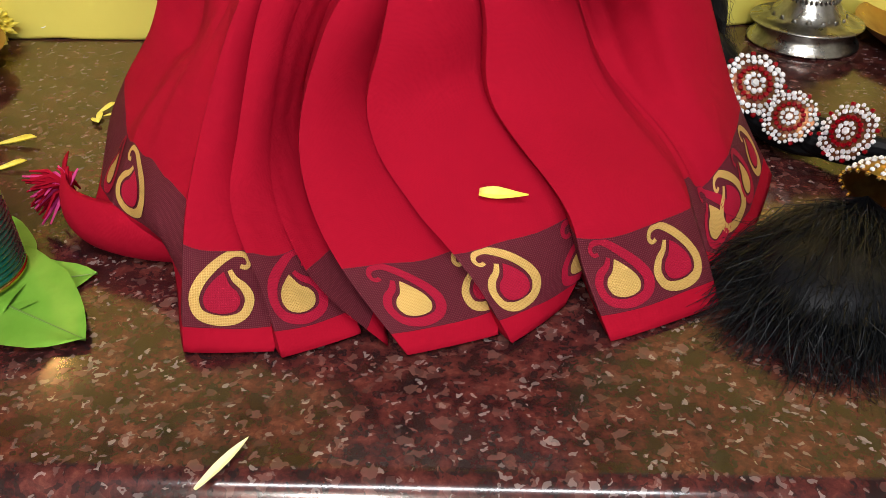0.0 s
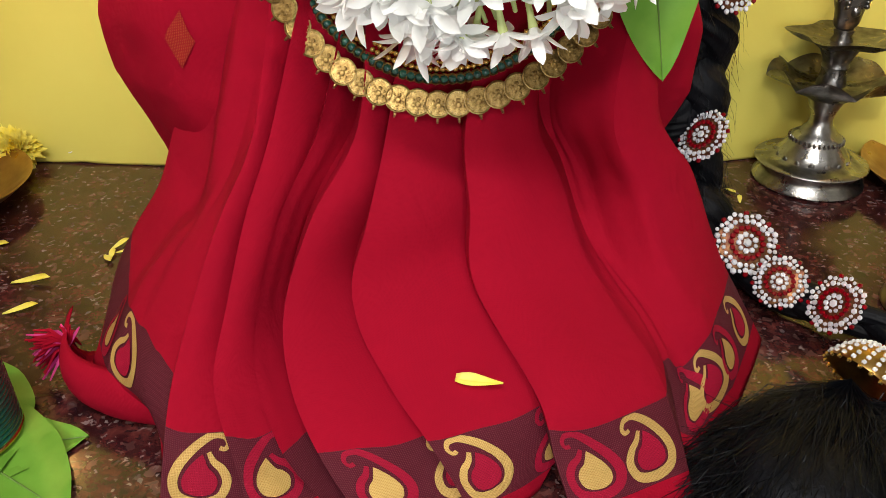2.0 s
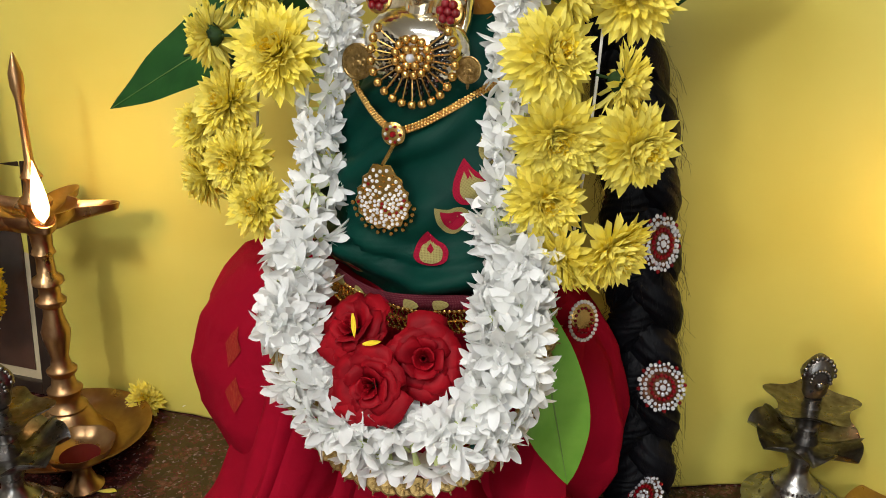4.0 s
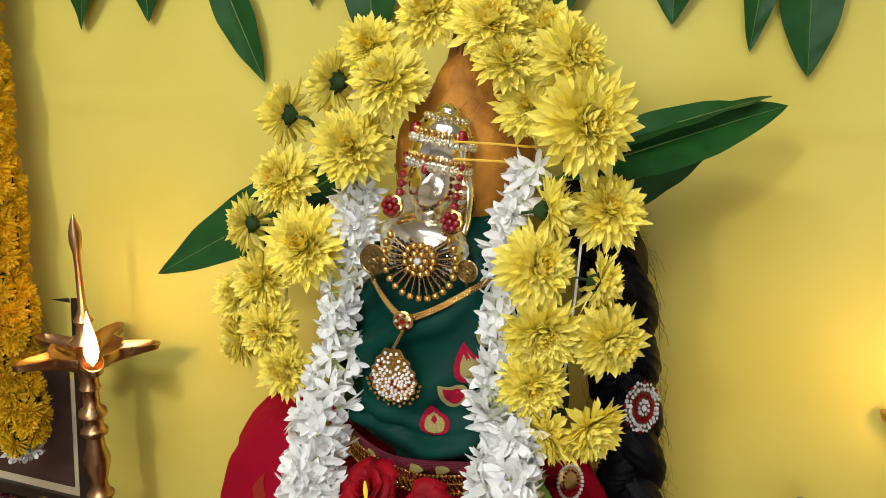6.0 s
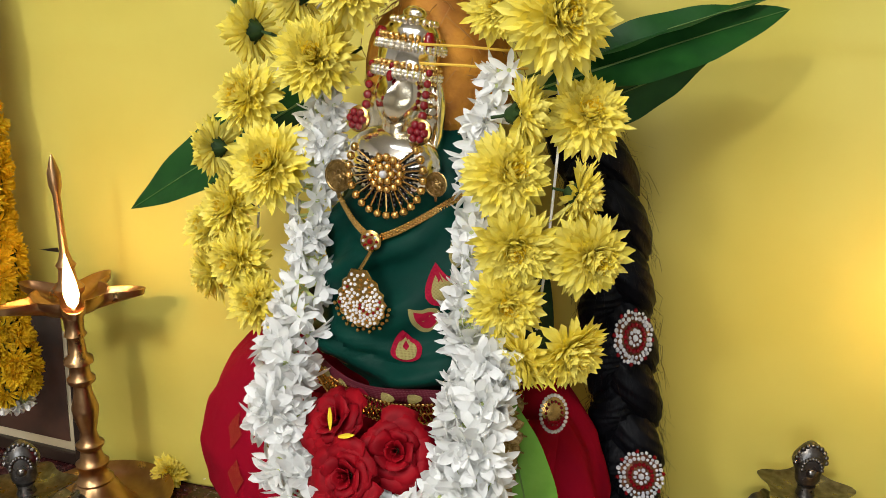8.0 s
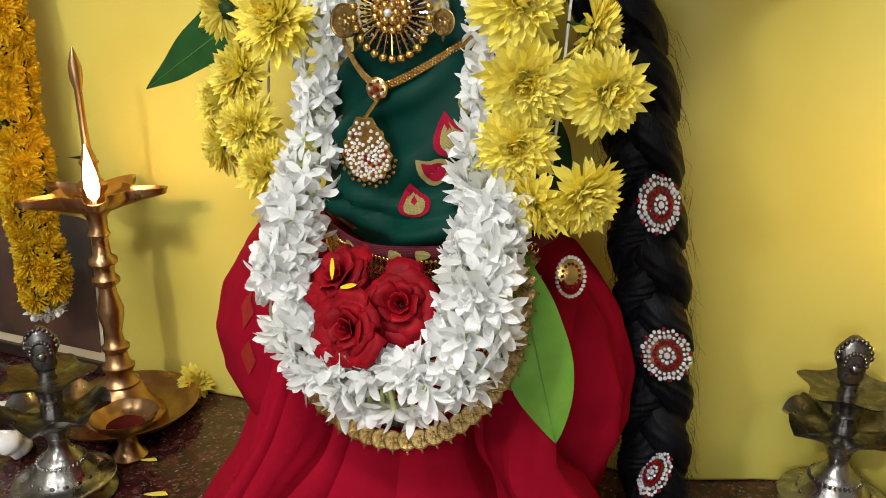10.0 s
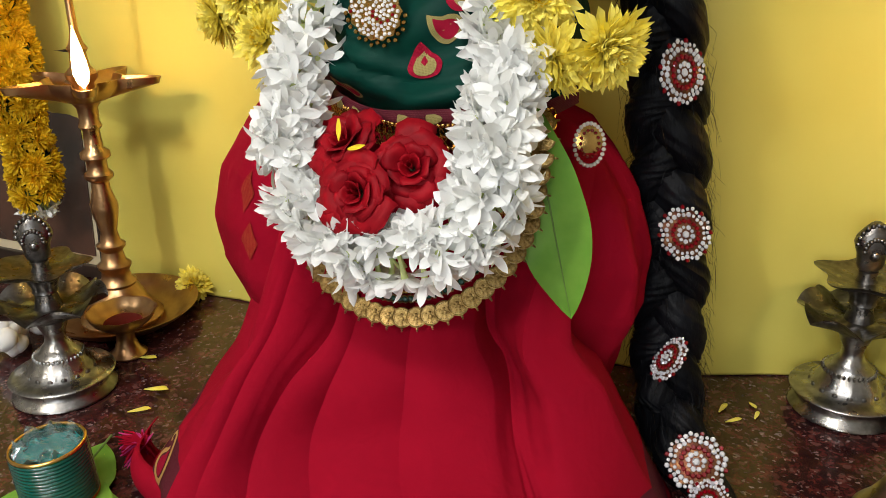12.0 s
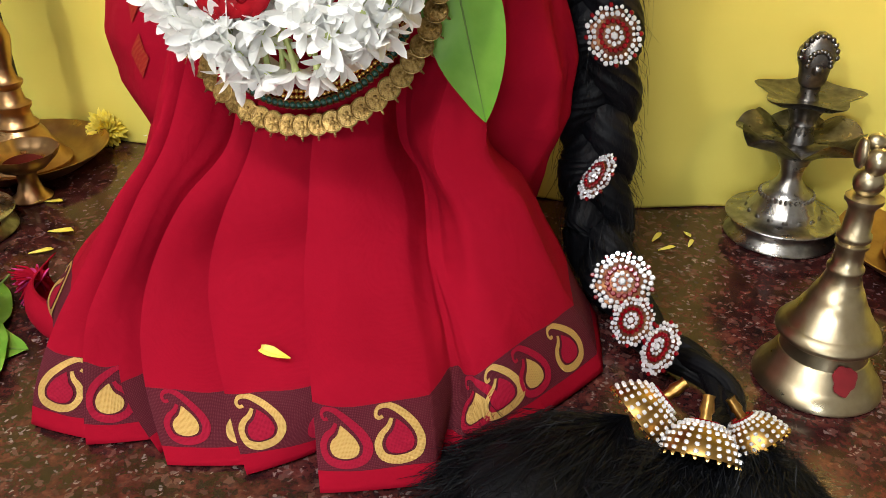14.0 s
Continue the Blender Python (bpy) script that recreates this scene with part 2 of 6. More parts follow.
FRAME_WOOD = mat("dark_frame_wood", (0.02, 0.011, 0.008), 0.35, col2=(0.035, 0.02, 0.012), scale=20)
MOUNT = mat("cream_mount", (0.62, 0.52, 0.34), 0.6, col2=(0.55, 0.45, 0.28), scale=12)
PICTURE = mat("dim_picture", (0.05, 0.03, 0.022), 0.12, col2=(0.12, 0.05, 0.03), scale=9, coat=0.6)
KUMKUM = mat("red_kumkum", (0.17, 0.005, 0.008), 0.9, col2=(0.2, 0.006, 0.01), scale=120)
MAGENTA = mat("magenta_thread", (0.45, 0.012, 0.14), 0.7, rand=0.2)
FLAME = mat("flame", (1.0, 0.62, 0.22), 1.0, glow=28.0)
TUBE_GLOW = mat("lit_tube", (1.0, 0.97, 0.92), 1.0, glow=8.0)
FILM = mat("clear_film", (0.75, 0.95, 0.95), 0.08, 0.0, trans=0.9)

# ---- mesh helpers ----


def mesh(verts, faces, materials, smooth=True, slots=None, uvs=None):
    me = bpy.data.meshes.new("mesh")
    me.from_pydata([tuple(v) for v in verts], [], faces)
    for m in materials if isinstance(materials, (list, tuple)) else [materials]:
        me.materials.append(m)
    if smooth:
        me.polygons.foreach_set("use_smooth", [True] * len(me.polygons))
        me.set_sharp_from_angle(angle=radians(50))
    if slots is not None:
        me.polygons.foreach_set("material_index", slots)
    if uvs is not None:
        layer = me.uv_layers.new(name="UVMap")
        for loop in me.loops:
            layer.data[loop.index].uv = uvs[loop.vertex_index]
    me.update()
    return me


def part(name, me, parent=None, m=None, label=""):
    ob = new(name, me)
    if m is not None:
        ob.matrix_basis = m
    if parent is not None:
        ob.parent = parent
    if label:
        ob["label"] = label
    return ob


def thing(name, label, category, m=None, group="", kind=""):
    ob = new(name)
    ob.empty_display_size = 0.02
    if m is not None:
        ob.matrix_basis = m
    return tagged(ob, label, category, group, kind)


class Pile:
    """Collects verts and faces of several forms into one mesh."""

    def __init__(self):
        self.v, self.f, self.s = [], [], []

    def add(self, verts, faces, slot=0, m=None):
        k = len(self.v)
        self.v += [m @ Vector(p) for p in verts] if m is not None else [Vector(p) for p in verts]
        self.f += [tuple(i + k for i in q) for q in faces]
        self.s += [slot] * len(faces)
        return self

    def mesh(self, materials, smooth=True):
        return mesh(self.v, self.f, materials, smooth, self.s)


def lathe(profile, segs=40, wave=None):
    """Turned form: (radius, height) pairs; wave(angle, k) scales the radius."""
    v, f = [], []
    for k, (r, z) in enumerate(profile):
        for i in range(segs):
            a = 2 * math.pi * i / segs
            q = r * (wave(a, k) if wave else 1)
            v.append((q * math.cos(a), q * math.sin(a), z))
    for k in range(len(profile) - 1):
        for i in range(segs):
            j = (i + 1) % segs
            f.append((k * segs + i, k * segs + j, (k + 1) * segs + j, (k + 1) * segs + i))
    f.append(tuple(range(segs - 1, -1, -1)))
    f.append(tuple((len(profile) - 1) * segs + i for i in range(segs)))
    return v, f


def ball(r=1.0, rings=6, segs=8, squash=1.0):
    prof = [(r * math.sin(math.pi * k / rings), -r * squash * math.cos(math.pi * k / rings)) for k in range(1, rings)]
    return lathe(prof, segs)


def tube(points, radius, segs=8, closed=False):
    """A round tube along points; radius: a number or one a point."""
    pts = [Vector(p) for p in points]
    n = len(pts)
    v, f = [], []
    up = Vector((0.13, 0.21, 0.97))
    for k, p in enumerate(pts):
        d = (pts[(k + 1) % n] - pts[k - 1]) if closed else pts[min(k + 1, n - 1)] - pts[max(k - 1, 0)]
        d.normalize()
        a = d.cross(up).normalized()
        b = d.cross(a)
        r = radius if isinstance(radius, (int, float)) else radius[k]
        for i in range(segs):
            t = 2 * math.pi * i / segs
            v.append(p + a * (r * math.cos(t)) + b * (r * math.sin(t)))
    for k in range(n if closed else n - 1):
        for i in range(segs):
            j, q = (i + 1) % segs, (k + 1) % n
            f.append((k * segs + i, k * segs + j, q * segs + j, q * segs + i))
    if not closed:
        f.append(tuple(range(segs - 1, -1, -1)))
        f.append(tuple((n - 1) * segs + i for i in range(segs)))
    return v, f


def smooth_path(points, per=8, closed=False):
    """Catmull-Rom curve through points."""
    P = [Vector(p) for p in points]
    n, out = len(P), []
    for k in range(n if closed else n - 1):
        if closed:
            a, b, c, d = P[k - 1], P[k], P[(k + 1) % n], P[(k + 2) % n]
        else:
            a, b, c, d = P[max(k - 1, 0)], P[k], P[k + 1], P[min(k + 2, n - 1)]
        for i in range(per):
            t = i / per
            out.append(0.5 * (2 * b + (c - a) * t + (2 * a - 5 * b + 4 * c - d) * t * t + (3 * b - a - 3 * c + d) * t ** 3))
    if not closed:
        out.append(P[-1])
    return out


def slab(x0, x1, y0, y1, z0, z1, bevel=0.0):
    bm = bmesh.new()
    bmesh.ops.create_cube(bm, size=1.0)
    for q in bm.verts:
        q.co = Vector(((x0 + x1) / 2 + q.co.x * (x1 - x0), (y0 + y1) / 2 + q.co.y * (y1 - y0), (z0 + z1) / 2 + q.co.z * (z1 - z0)))
    if bevel:
        bmesh.ops.bevel(bm, geom=bm.edges[:], offset=bevel, segments=3, profile=0.5, affect="EDGES")
    v = [p.co.copy() for p in bm.verts]
    bm.verts.index_update()
    f = [tuple(p.index for p in q.verts) for q in bm.faces]
    bm.free()
    return v, f


def facing(place, direction, roll=0.0, scale=1.0):
    """A pose whose z axis points along direction."""
    q = Vector(direction).to_track_quat("Z", "Y").to_matrix().to_4x4()
    return Matrix.Translation(place) @ q @ Matrix.Rotation(roll, 4, "Z") @ Matrix.Scale(scale, 4)


def scatter(name, me, parent, places, label=""):
    """Alike small pieces on one mesh, one object each."""
    for p in places:
        part(name, me, parent, p if isinstance(p, Matrix) else Matrix.Translation(p), label)


def rnd(a, b):
    return random.uniform(a, b)


# ---- setting ----
BACK = 0.95


def box_piece(name, x0, x1, y0, y1, z0, z1, material, label, category, bevel=0.0):
    return tagged(part(name, mesh(*slab(x0, x1, y0, y1, z0, z1, bevel), material, False)), label, category, kind="structure")


box_piece("floor", -1.8, 1.8, -1.7, 1.1, -0.93, -0.85, FLOOR_TILE, "pale tiled room floor", "floor")
box_piece("ceiling", -1.8, 1.8, -1.7, 1.1, 1.75, 1.83, WALL_PAINT, "plain off-white ceiling", "ceiling")
box_piece("wall_north", -1.8, 1.8, BACK, BACK + 0.12, -0.85, 1.75, WALL_PAINT, "plain wall behind the yellow sheet", "wall")
box_piece("wall_south", -1.8, 1.8, -1.72, -1.6, -0.85, 1.75, WALL_PAINT, "plain off-white room wall", "wall")
box_piece("wall_west", -1.92, -1.8, -1.7, 1.1, -0.85, 1.75, WALL_PAINT, "plain off-white room wall", "wall")
box_piece("wall_east", 1.8, 1.92, -1.7, 1.1, -0.85, 1.75, WALL_PAINT, "plain off-white room wall", "wall")


def counter_top():
    """Slab with a bullnose front edge."""
    prof, r = [], 0.02
    for k in range(13):
        a = math.pi * (k / 12)
        prof.append((0.262 - r * math.sin(a) * 1.0, -r + r * math.cos(a)))
    prof = [(BACK, 0.0)] + [(0.262, 0.0)] + prof[1:-1] + [(0.262, -2 * r), (BACK, -2 * r)]
    xs = [-1.79, 1.79]
    v = [(x, y, z) for x in xs for y, z in prof]
    n = len(prof)
    f = [(k, (k + 1) % n, n + (k + 1) % n, n + k) for k in range(n)]
    f += [tuple(range(n - 1, -1, -1)), tuple(range(n, 2 * n))]
    me = mesh(v, f, GRANITE)
    return tagged(part("counter_top", me), "polished red-brown speckled granite shelf with rounded edge", "counter", kind="structure")


counter_top()
box_piece("counter_front", -1.79, 1.79, 0.31, 0.35, -0.85, -0.041, CABINET, "plain front under the granite shelf", "counter front")


def sheet_y(x, z=0.0):
    k = min(max((x - 0.17) / 0.18, 0), 1)
    k = k * k * (3 - 2 * k)
    y = 0.794 + 0.028 * min(max((x + 0.3) / 0.5, 0), 1) + 0.055 * k * (1 - 0.35 * min(z, 1)) + 0.02 * min(max(x - 0.35, 0), 1)
    return y


def yellow_sheet():
    xs = np.linspace(-1.3, 1.2, 170)
    zs = np.concatenate([[0.0, 0.003], np.linspace(0.012, 1.2, 90)])
    v, f = [], []
    for x in xs:
        for z in zs:
            y = sheet_y(x, z) + 0.0022 * noise.noise((x * 5, 3.1, z * 3)) + 0.0008 * noise.noise((x * 17, 7.0, z * 11))
            fold = 0.600 + 0.012 * math.sin(x * 4) - 0.03 * min(0, x + 0.2)
            y -= 0.004 * math.exp(-((z - fold) / 0.006) ** 2)
            zz = 0.001 + z + (0.002 * noise.noise((x * 30, 0, 0)) if z < 0.004 else 0)
            v.append((x, y, max(zz, 0.0008)))
    n = len(zs)
    for i in range(len(xs) - 1):
        for k in range(n - 1):
            f.append((i * n + k, (i + 1) * n + k, (i + 1) * n + k + 1, i * n + k + 1))
    ob = part("wall_sheet", mesh(v, f, SHEET))
    s = ob.modifiers.new("thickness", "SOLIDIFY")
    s.thickness, s.offset = 0.0015, 1
    return tagged(ob, "bright yellow sheet hung as a backdrop, with fold creases", "backdrop", kind="structure")


yellow_sheet()

# unseen window frame added round the fill light; the wall behind is solid
fill_frame = tagged(thing("added_window", "unseen window frame added round the soft front fill light", "window", pose(*FRONT_FILL_AT)), kind="structure")
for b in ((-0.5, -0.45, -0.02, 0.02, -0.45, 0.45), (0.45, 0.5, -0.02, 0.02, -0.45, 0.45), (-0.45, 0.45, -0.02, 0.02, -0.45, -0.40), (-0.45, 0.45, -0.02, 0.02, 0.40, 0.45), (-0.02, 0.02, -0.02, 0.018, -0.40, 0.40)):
    part("window_frame", mesh(*slab(*b, 0.004), CABINET, False), fill_frame)

# tube light under the ceiling
fit = thing("ceiling_tube_light", "slim white tube light under the ceiling", "light", pose(0.0, -0.45, 1.72))
part("housing", mesh(*slab(-0.62, 0.62, -0.03, 0.03, -0.012, 0.03, 0.004), WALL_PAINT, False), fit)

# lit bulb on the opposite side of the room
fit = thing("bulb_light", "lit white bulb hanging from the ceiling", "light", pose(*BULB_AT))
part("bulb", mesh(*ball(0.03, 10, 16), TUBE_GLOW), fit)
part("cord", mesh(*tube([(0, 0, 0.08), (0, 0, 0.15)], 0.003, 6), WALL_PAINT), fit)

# ---- the red sari ----
# pleat corners along the hem, left to right: x, y, and 1 where the cloth stands forward
HEM_PLAN = [(-0.20, 0.61, 0), (-0.238, 0.53, 1), (-0.214, 0.446, 1), (-0.190, 0.416, 1), (-0.155, 0.404, 0), (-0.146, 0.378, 0), (-0.130, 0.332, 1), (-0.083, 0.334, 1), (-0.093, 0.356, 0), (-0.078, 0.329, 1), (-0.039, 0.350, 1), (-0.050, 0.384, 0), (-0.024, 0.340, 1), (-0.026, 0.356, 0), (-0.013, 0.333, 1), (0.035, 0.351, 1), (0.022, 0.376, 0), (0.042, 0.344, 1), (0.074, 0.378, 1), (0.064, 0.43, 0), (0.086, 0.405, 0), (0.095, 0.347, 1), (0.162, 0.381, 1), (0.154, 0.412, 0), (0.170, 0.410, 1), (0.206, 0.462, 1), (0.240, 0.535, 1), (0.22, 0.61, 0)]
RAISED = {1: 0.01, 2: 0.024, 3: 0.026, 4: 0.020, 5: 0.006}
HEM = [(x, y, RAISED.get(k, 0.003), out) for k, (x, y, out) in enumerate(HEM_PLAN)]
TOP = 0.37
# forward pleat edges above the hem: x, y at each of these heights
LEVELS = (0.03, 0.06, 0.09, 0.13, 0.17)
EDGES = {
    1: ((-0.236, 0.540), (-0.222, 0.554), (-0.203, 0.567), (-0.188, 0.578), (-0.173, 0.588)),
    3: ((-0.190, 0.425), (-0.187, 0.452), (-0.180, 0.472), (-0.163, 0.494), (-0.146, 0.515)),
    6: ((-0.130, 0.346), (-0.131, 0.375), (-0.126, 0.408), (-0.114, 0.441), (-0.101, 0.480)),
    9: ((-0.0885, 0.346), (-0.109, 0.381), (-0.1075, 0.409), (-0.103, 0.447), (-0.092, 0.484)),
    14: ((-0.046, 0.362), (-0.070, 0.392), (-0.077, 0.418), (-0.065, 0.445), (-0.043, 0.488)),
    17: ((0.0195, 0.364), (-0.024, 0.413), (-0.041, 0.444), (-0.031, 0.459), (-0.023, 0.491)),
    21: ((0.0805, 0.371), (0.069, 0.391), (0.030, 0.455), (0.0265, 0.476), (0.0223, 0.497)),
    22: ((0.152, 0.402), (0.137, 0.428), (0.100, 0.482), (0.082, 0.519), (0.066, 0.525)),
    26: ((0.222, 0.548), (0.205, 0.548), (0.189, 0.543), (0.169, 0.538), (0.142, 0.533)),
}


def between(a, b, t, dx=0.0, dy=0.0):
    return tuple((p[0] + (q[0] - p[0]) * t + dx, p[1] + (q[1] - p[1]) * t + dy) for p, q in zip(EDGES[a], EDGES[b]))


# folds between the edges tuck behind the next pleat
EDGES[12] = between(9, 14, 0.55, 0, 0.004)
EDGES[0] = between(1, 1, 0, 0.02, 0.05)
EDGES[2] = between(1, 3, 0.55)
EDGES[4] = between(3, 6, 0.55, 0, 0.012)
EDGES[5] = between(6, 6, 0, -0.006, 0.030)
for right, tuck, nxt, dx in ((7, 8, 9, 0.006), (10, 11, 12, 0.005), (15, 16, 17, 0.007), (18, 19, 21, 0.008)):
    EDGES[right] = between(nxt, nxt, 0, dx, 0.030)
    EDGES[tuck] = between(nxt, nxt, 0, -0.003, 0.042)
EDGES[13] = between(14, 14, 0, -0.003, 0.032)
EDGES[20] = between(21, 21, 0, -0.002, 0.030)
EDGES[23] = between(22, 22, 0, 0.002, 0.030)
EDGES[24] = between(22, 26, 0.20, 0, 0.016)
EDGES[25] = between(22, 26, 0.58, 0, -0.014)
EDGES[27] = between(26, 26, 0, -0.02, 0.06)

# share of the way round the waist for each pleat corner; hidden folds tuck back under their neighbours
ROUND = [0, 0.04, 0.10, 0.18, 0.245, 0.235, 0.24, 0.33, 0.31, 0.325, 0.405, 0.385, 0.395, 0.39, 0.40, 0.48, 0.45, 0.46, 0.56, 0.54, 0.55, 0.56, 0.66, 0.655, 0.72, 0.83, 0.95, 1.0]


def waist_at(k):
    """Where the pleat corner k meets the waist."""
    phi = math.pi * (-0.04 + 1.08 * ROUND[k])
    inward = 0.012 if HEM[k][3] == 0 else 0.0
    return Vector((0.012 - (0.128 - inward) * math.cos(phi), 0.600 - (0.064 - inward) * math.sin(phi), 0.312))


STEPS = 150
# the corner on this side lies rolled over, so its cloth rises less
ROLLED = {2: 0.50, 3: 0.55, 4: 0.75}


def rib(k):
    """The pleat corner k from hem to waist as evenly spaced points; the first part keeps true lengths along the cloth."""
    h = Vector(HEM[k][:3])
    if k in ROLLED:
        knots = [h] + [Vector((x, y, h.z * 0.95 + z * ROLLED[k])) for (x, y), z in zip(EDGES[k], LEVELS)]
    else:
        knots = [h] + [Vector((x, y, z + h.z * 0.5)) for (x, y), z in zip(EDGES[k], LEVELS) if z > h.z + 0.008]
    w = waist_at(k)
    knots += [knots[-1].lerp(w, 0.5) + Vector((0, -0.004, 0)), w]
    pts = smooth_path(knots, 10)
    cum = np.concatenate([[0], np.cumsum([(b - a).length for a, b in zip(pts, pts[1:])])])
    rows = np.array([tuple(p) for p in pts])
    d = np.linspace(0, TOP, STEPS + 1)
    along = d + (cum[-1] - TOP) * np.clip((d - 0.08) / (TOP - 0.08), 0, 1)
    return np.stack([np.interp(along, cum, rows[:, c]) for c in range(3)], 1)


RIB = np.stack([rib(k) for k in range(len(HEM))])
PANELS = ((1, 4), (6, 7), (9, 10), (14, 15), (17, 18), (21, 22), (24, 26))


def cloth_at(u, d):
    k = min(int(u), len(HEM) - 2)
    t = u - k
    g = min(max(d / TOP, 0), 1) * STEPS
    j = min(int(g), STEPS - 1)
    rows = RIB[:, j] + (RIB[:, j + 1] - RIB[:, j]) * (g - j)
    a, b, c, e = (Vector(rows[min(max(k + o, 0), len(HEM) - 1)]) for o in (-1, 0, 1, 2))
    full = 0.5 * (2 * b + (c - a) * t + (2 * a - 5 * b + 4 * c - e) * t * t + (3 * b - a - 3 * c + e) * t ** 3)
    p = full.lerp(b.lerp(c, t), 0.8)
    ridge = 0.0
    for lo, hi in PANELS:
        if lo < u < hi:
            ridge = math.sin(math.pi * (u - lo) / (hi - lo))
    low = math.sin(math.pi * min(max(d / 0.30, 0), 1)) ** 0.8
    p.y -= 0.010 * ridge * low
    # the cloth sags and creases a little
    fine = (0.0030 * noise.noise((u * 2.6, d * 8.0, 7.0)) + 0.0012 * noise.noise((u * 2.0, d * 34.0, 3.0))) * min(d / 0.08, 1)
    wob = noise.noise((u * 0.9, d * 9.0, 2.0)) * 0.003 * math.sin(math.pi * min(d / TOP, 1))
    p += Vector((wob, fine + wob * 0.7, fine + 0.3 * wob))
    p.z = max(p.z, 0.0015)
    return p


def cloth_frame(u, d):
    p = cloth_at(u, d)
    du = (cloth_at(min(u + 0.02, len(HEM) - 1), d) - cloth_at(max(u - 0.02, 0), d)) / 0.04
    dd = cloth_at(u, d + 0.004) - cloth_at(u, max(d - 0.004, 0))
    n = du.cross(dd)
    n.normalize()
    return p, du.length, n


sari = thing("sari", "red sari draped in pleats, with a woven paisley border", "sari")


def sari_pleats():
    ds = [0, 0.005, 0.010, 0.014, 0.0141, 0.024, 0.034, 0.044, 0.054, 0.058, 0.0581] + [float(q) for q in np.linspace(0.064, TOP, 52)]
    us = np.linspace(0, len(HEM) - 1, (len(HEM) - 1) * 10 + 1)
    v, f, s, uvs = [], [], [], []
    along = 0.0
    last = None
    for u in us:
        p = cloth_at(u, 0.036)
        along += (p - last).length if last else 0
        last = p
        for d in ds:
            v.append(cloth_at(u, d))
            uvs.append((along, d))
    n = len(ds)
    for i in range(len(us) - 1):
        for k in range(n - 1):
            f.append((i * n + k, (i + 1) * n + k, (i + 1) * n + k + 1, i * n + k + 1))
            s.append(1 if 0.014 < ds[k] < 0.058 else 0)
    ob = part("pleats", mesh(v, f, [RED, MAROON], True, s, uvs), sari, label="red pleats with a maroon border band")
    sol = ob.modifiers.new("thickness", "SOLIDIFY")
    sol.thickness, sol.offset = 0.0006, -1


sari_pleats()


def paisley(flip=1.0, size=1.0):
    """Outline stroke, inner drop of a paisley, as 2D strips about 30 by 44 mm."""
    path = smooth_path([(0.0092, 0.0120, 0), (0.0122, 0.0112, 0), (0.0138, 0.0142, 0), (0.0118, 0.0182, 0), (0.0066, 0.0196, 0), (0.0008, 0.0168, 0), (-0.0066, 0.0100, 0), (-0.0128, 0.0015, 0), (-0.0155, -0.0080, 0), (-0.0115, -0.0166, 0), (0.0005, -0.0198, 0),
                        (0.0116, -0.0166, 0), (0.0148, -0.0080, 0), (0.0115, -0.0005, 0), (0.0064, 0.0042, 0), (0.0036, 0.0095, 0)], 4)
    loop = [(p.x, p.y) for p in path]
    out = []

    def stroke(path, width):
        v, f = [], []
        n = len(path)
        for k, (x, y) in enumerate(path):
            x0, y0 = path[max(k - 1, 0)]
            x1, y1 = path[min(k + 1, n - 1)]
            l = math.hypot(x1 - x0, y1 - y0) or 1
            nx, ny = -(y1 - y0) / l, (x1 - x0) / l
            w = width(k / (n - 1)) / 2
            v += [(x + nx * w, y + ny * w), (x, y), (x - nx * w, y - ny * w)]
        for k in range(n - 1):
            for j in (0, 1):
                f.append((3 * k + j, 3 * k + 3 + j, 3 * k + 4 + j, 3 * k + 1 + j))
        return v, f

    out.append(stroke(loop, lambda t: 0.0026 + 0.0036 * math.sin(math.pi * min(max(t - 0.18, 0) * 1.25, 1)) ** 0.8))
    inner = [(0.66 * x, -0.0075 + 0.66 * (y + 0.0075)) for x, y in loop[20:]]
    inner.append(inner[0])
    v, f = [(0, -0.009)], []
    v += [(0.5 * x, -0.009 + 0.5 * (y + 0.009)) for x, y in inner] + inner
    n = len(inner)
    for k in range(n - 1):
        f.append((0, 1 + k, 2 + k))
        f.append((1 + k, 1 + n + k, 2 + n + k, 2 + k))
    out.append((v, f))
    return [([(flip * x * size, y * size) for x, y in v], f) for v, f in out]


def motif(u0, flip, gold, d0=0.0375, lift=0.0006):
    """A woven paisley lying on the border at rib position u0."""
    p, metric, n = cloth_frame(u0, d0)
    strokes = paisley(flip, 0.96)
    pile = Pile()
    uvs = []
    for k, (v2, f2) in enumerate(strokes):
        v3 = []
        for x, y in v2:
            u = min(max(u0 + x / max(metric, 0.01), 0), len(HEM) - 1.001)
            q, _, nn = cloth_frame(u, min(max(d0 + y, 0.015), 0.0575))
            if nn.y > 0 and nn.z < 0:
                nn = -nn
            v3.append(q + nn * (lift + 0.0002 * (k == 1)))
            uvs.append((x, y))
        slot = (0 if k < 1 else 1) if gold else (1 if k < 1 else 0)
        pile.add(v3, f2, slot)
    me = mesh(pile.v, pile.f, [ZARI, PINK], True, pile.s, uvs)
    part("woven_paisley", me, sari, label="gold woven paisley" if gold else "crimson woven paisley filled with gold")


for u0, flip, gold in ((6.40, 1, True), (9.42, 1, False), (14.34, -1, False), (14.93, -1, True), (17.28, -1, True), (17.92, -1, False), (21.27, -1, False), (21.72, -1, True),
                       (24.02, -1, False), (24.60, -1, True), (25.16, -1, False), (25.66, -1, True), (2.45, -1, False), (3.35, -1, True)):
    motif(u0, flip, gold)


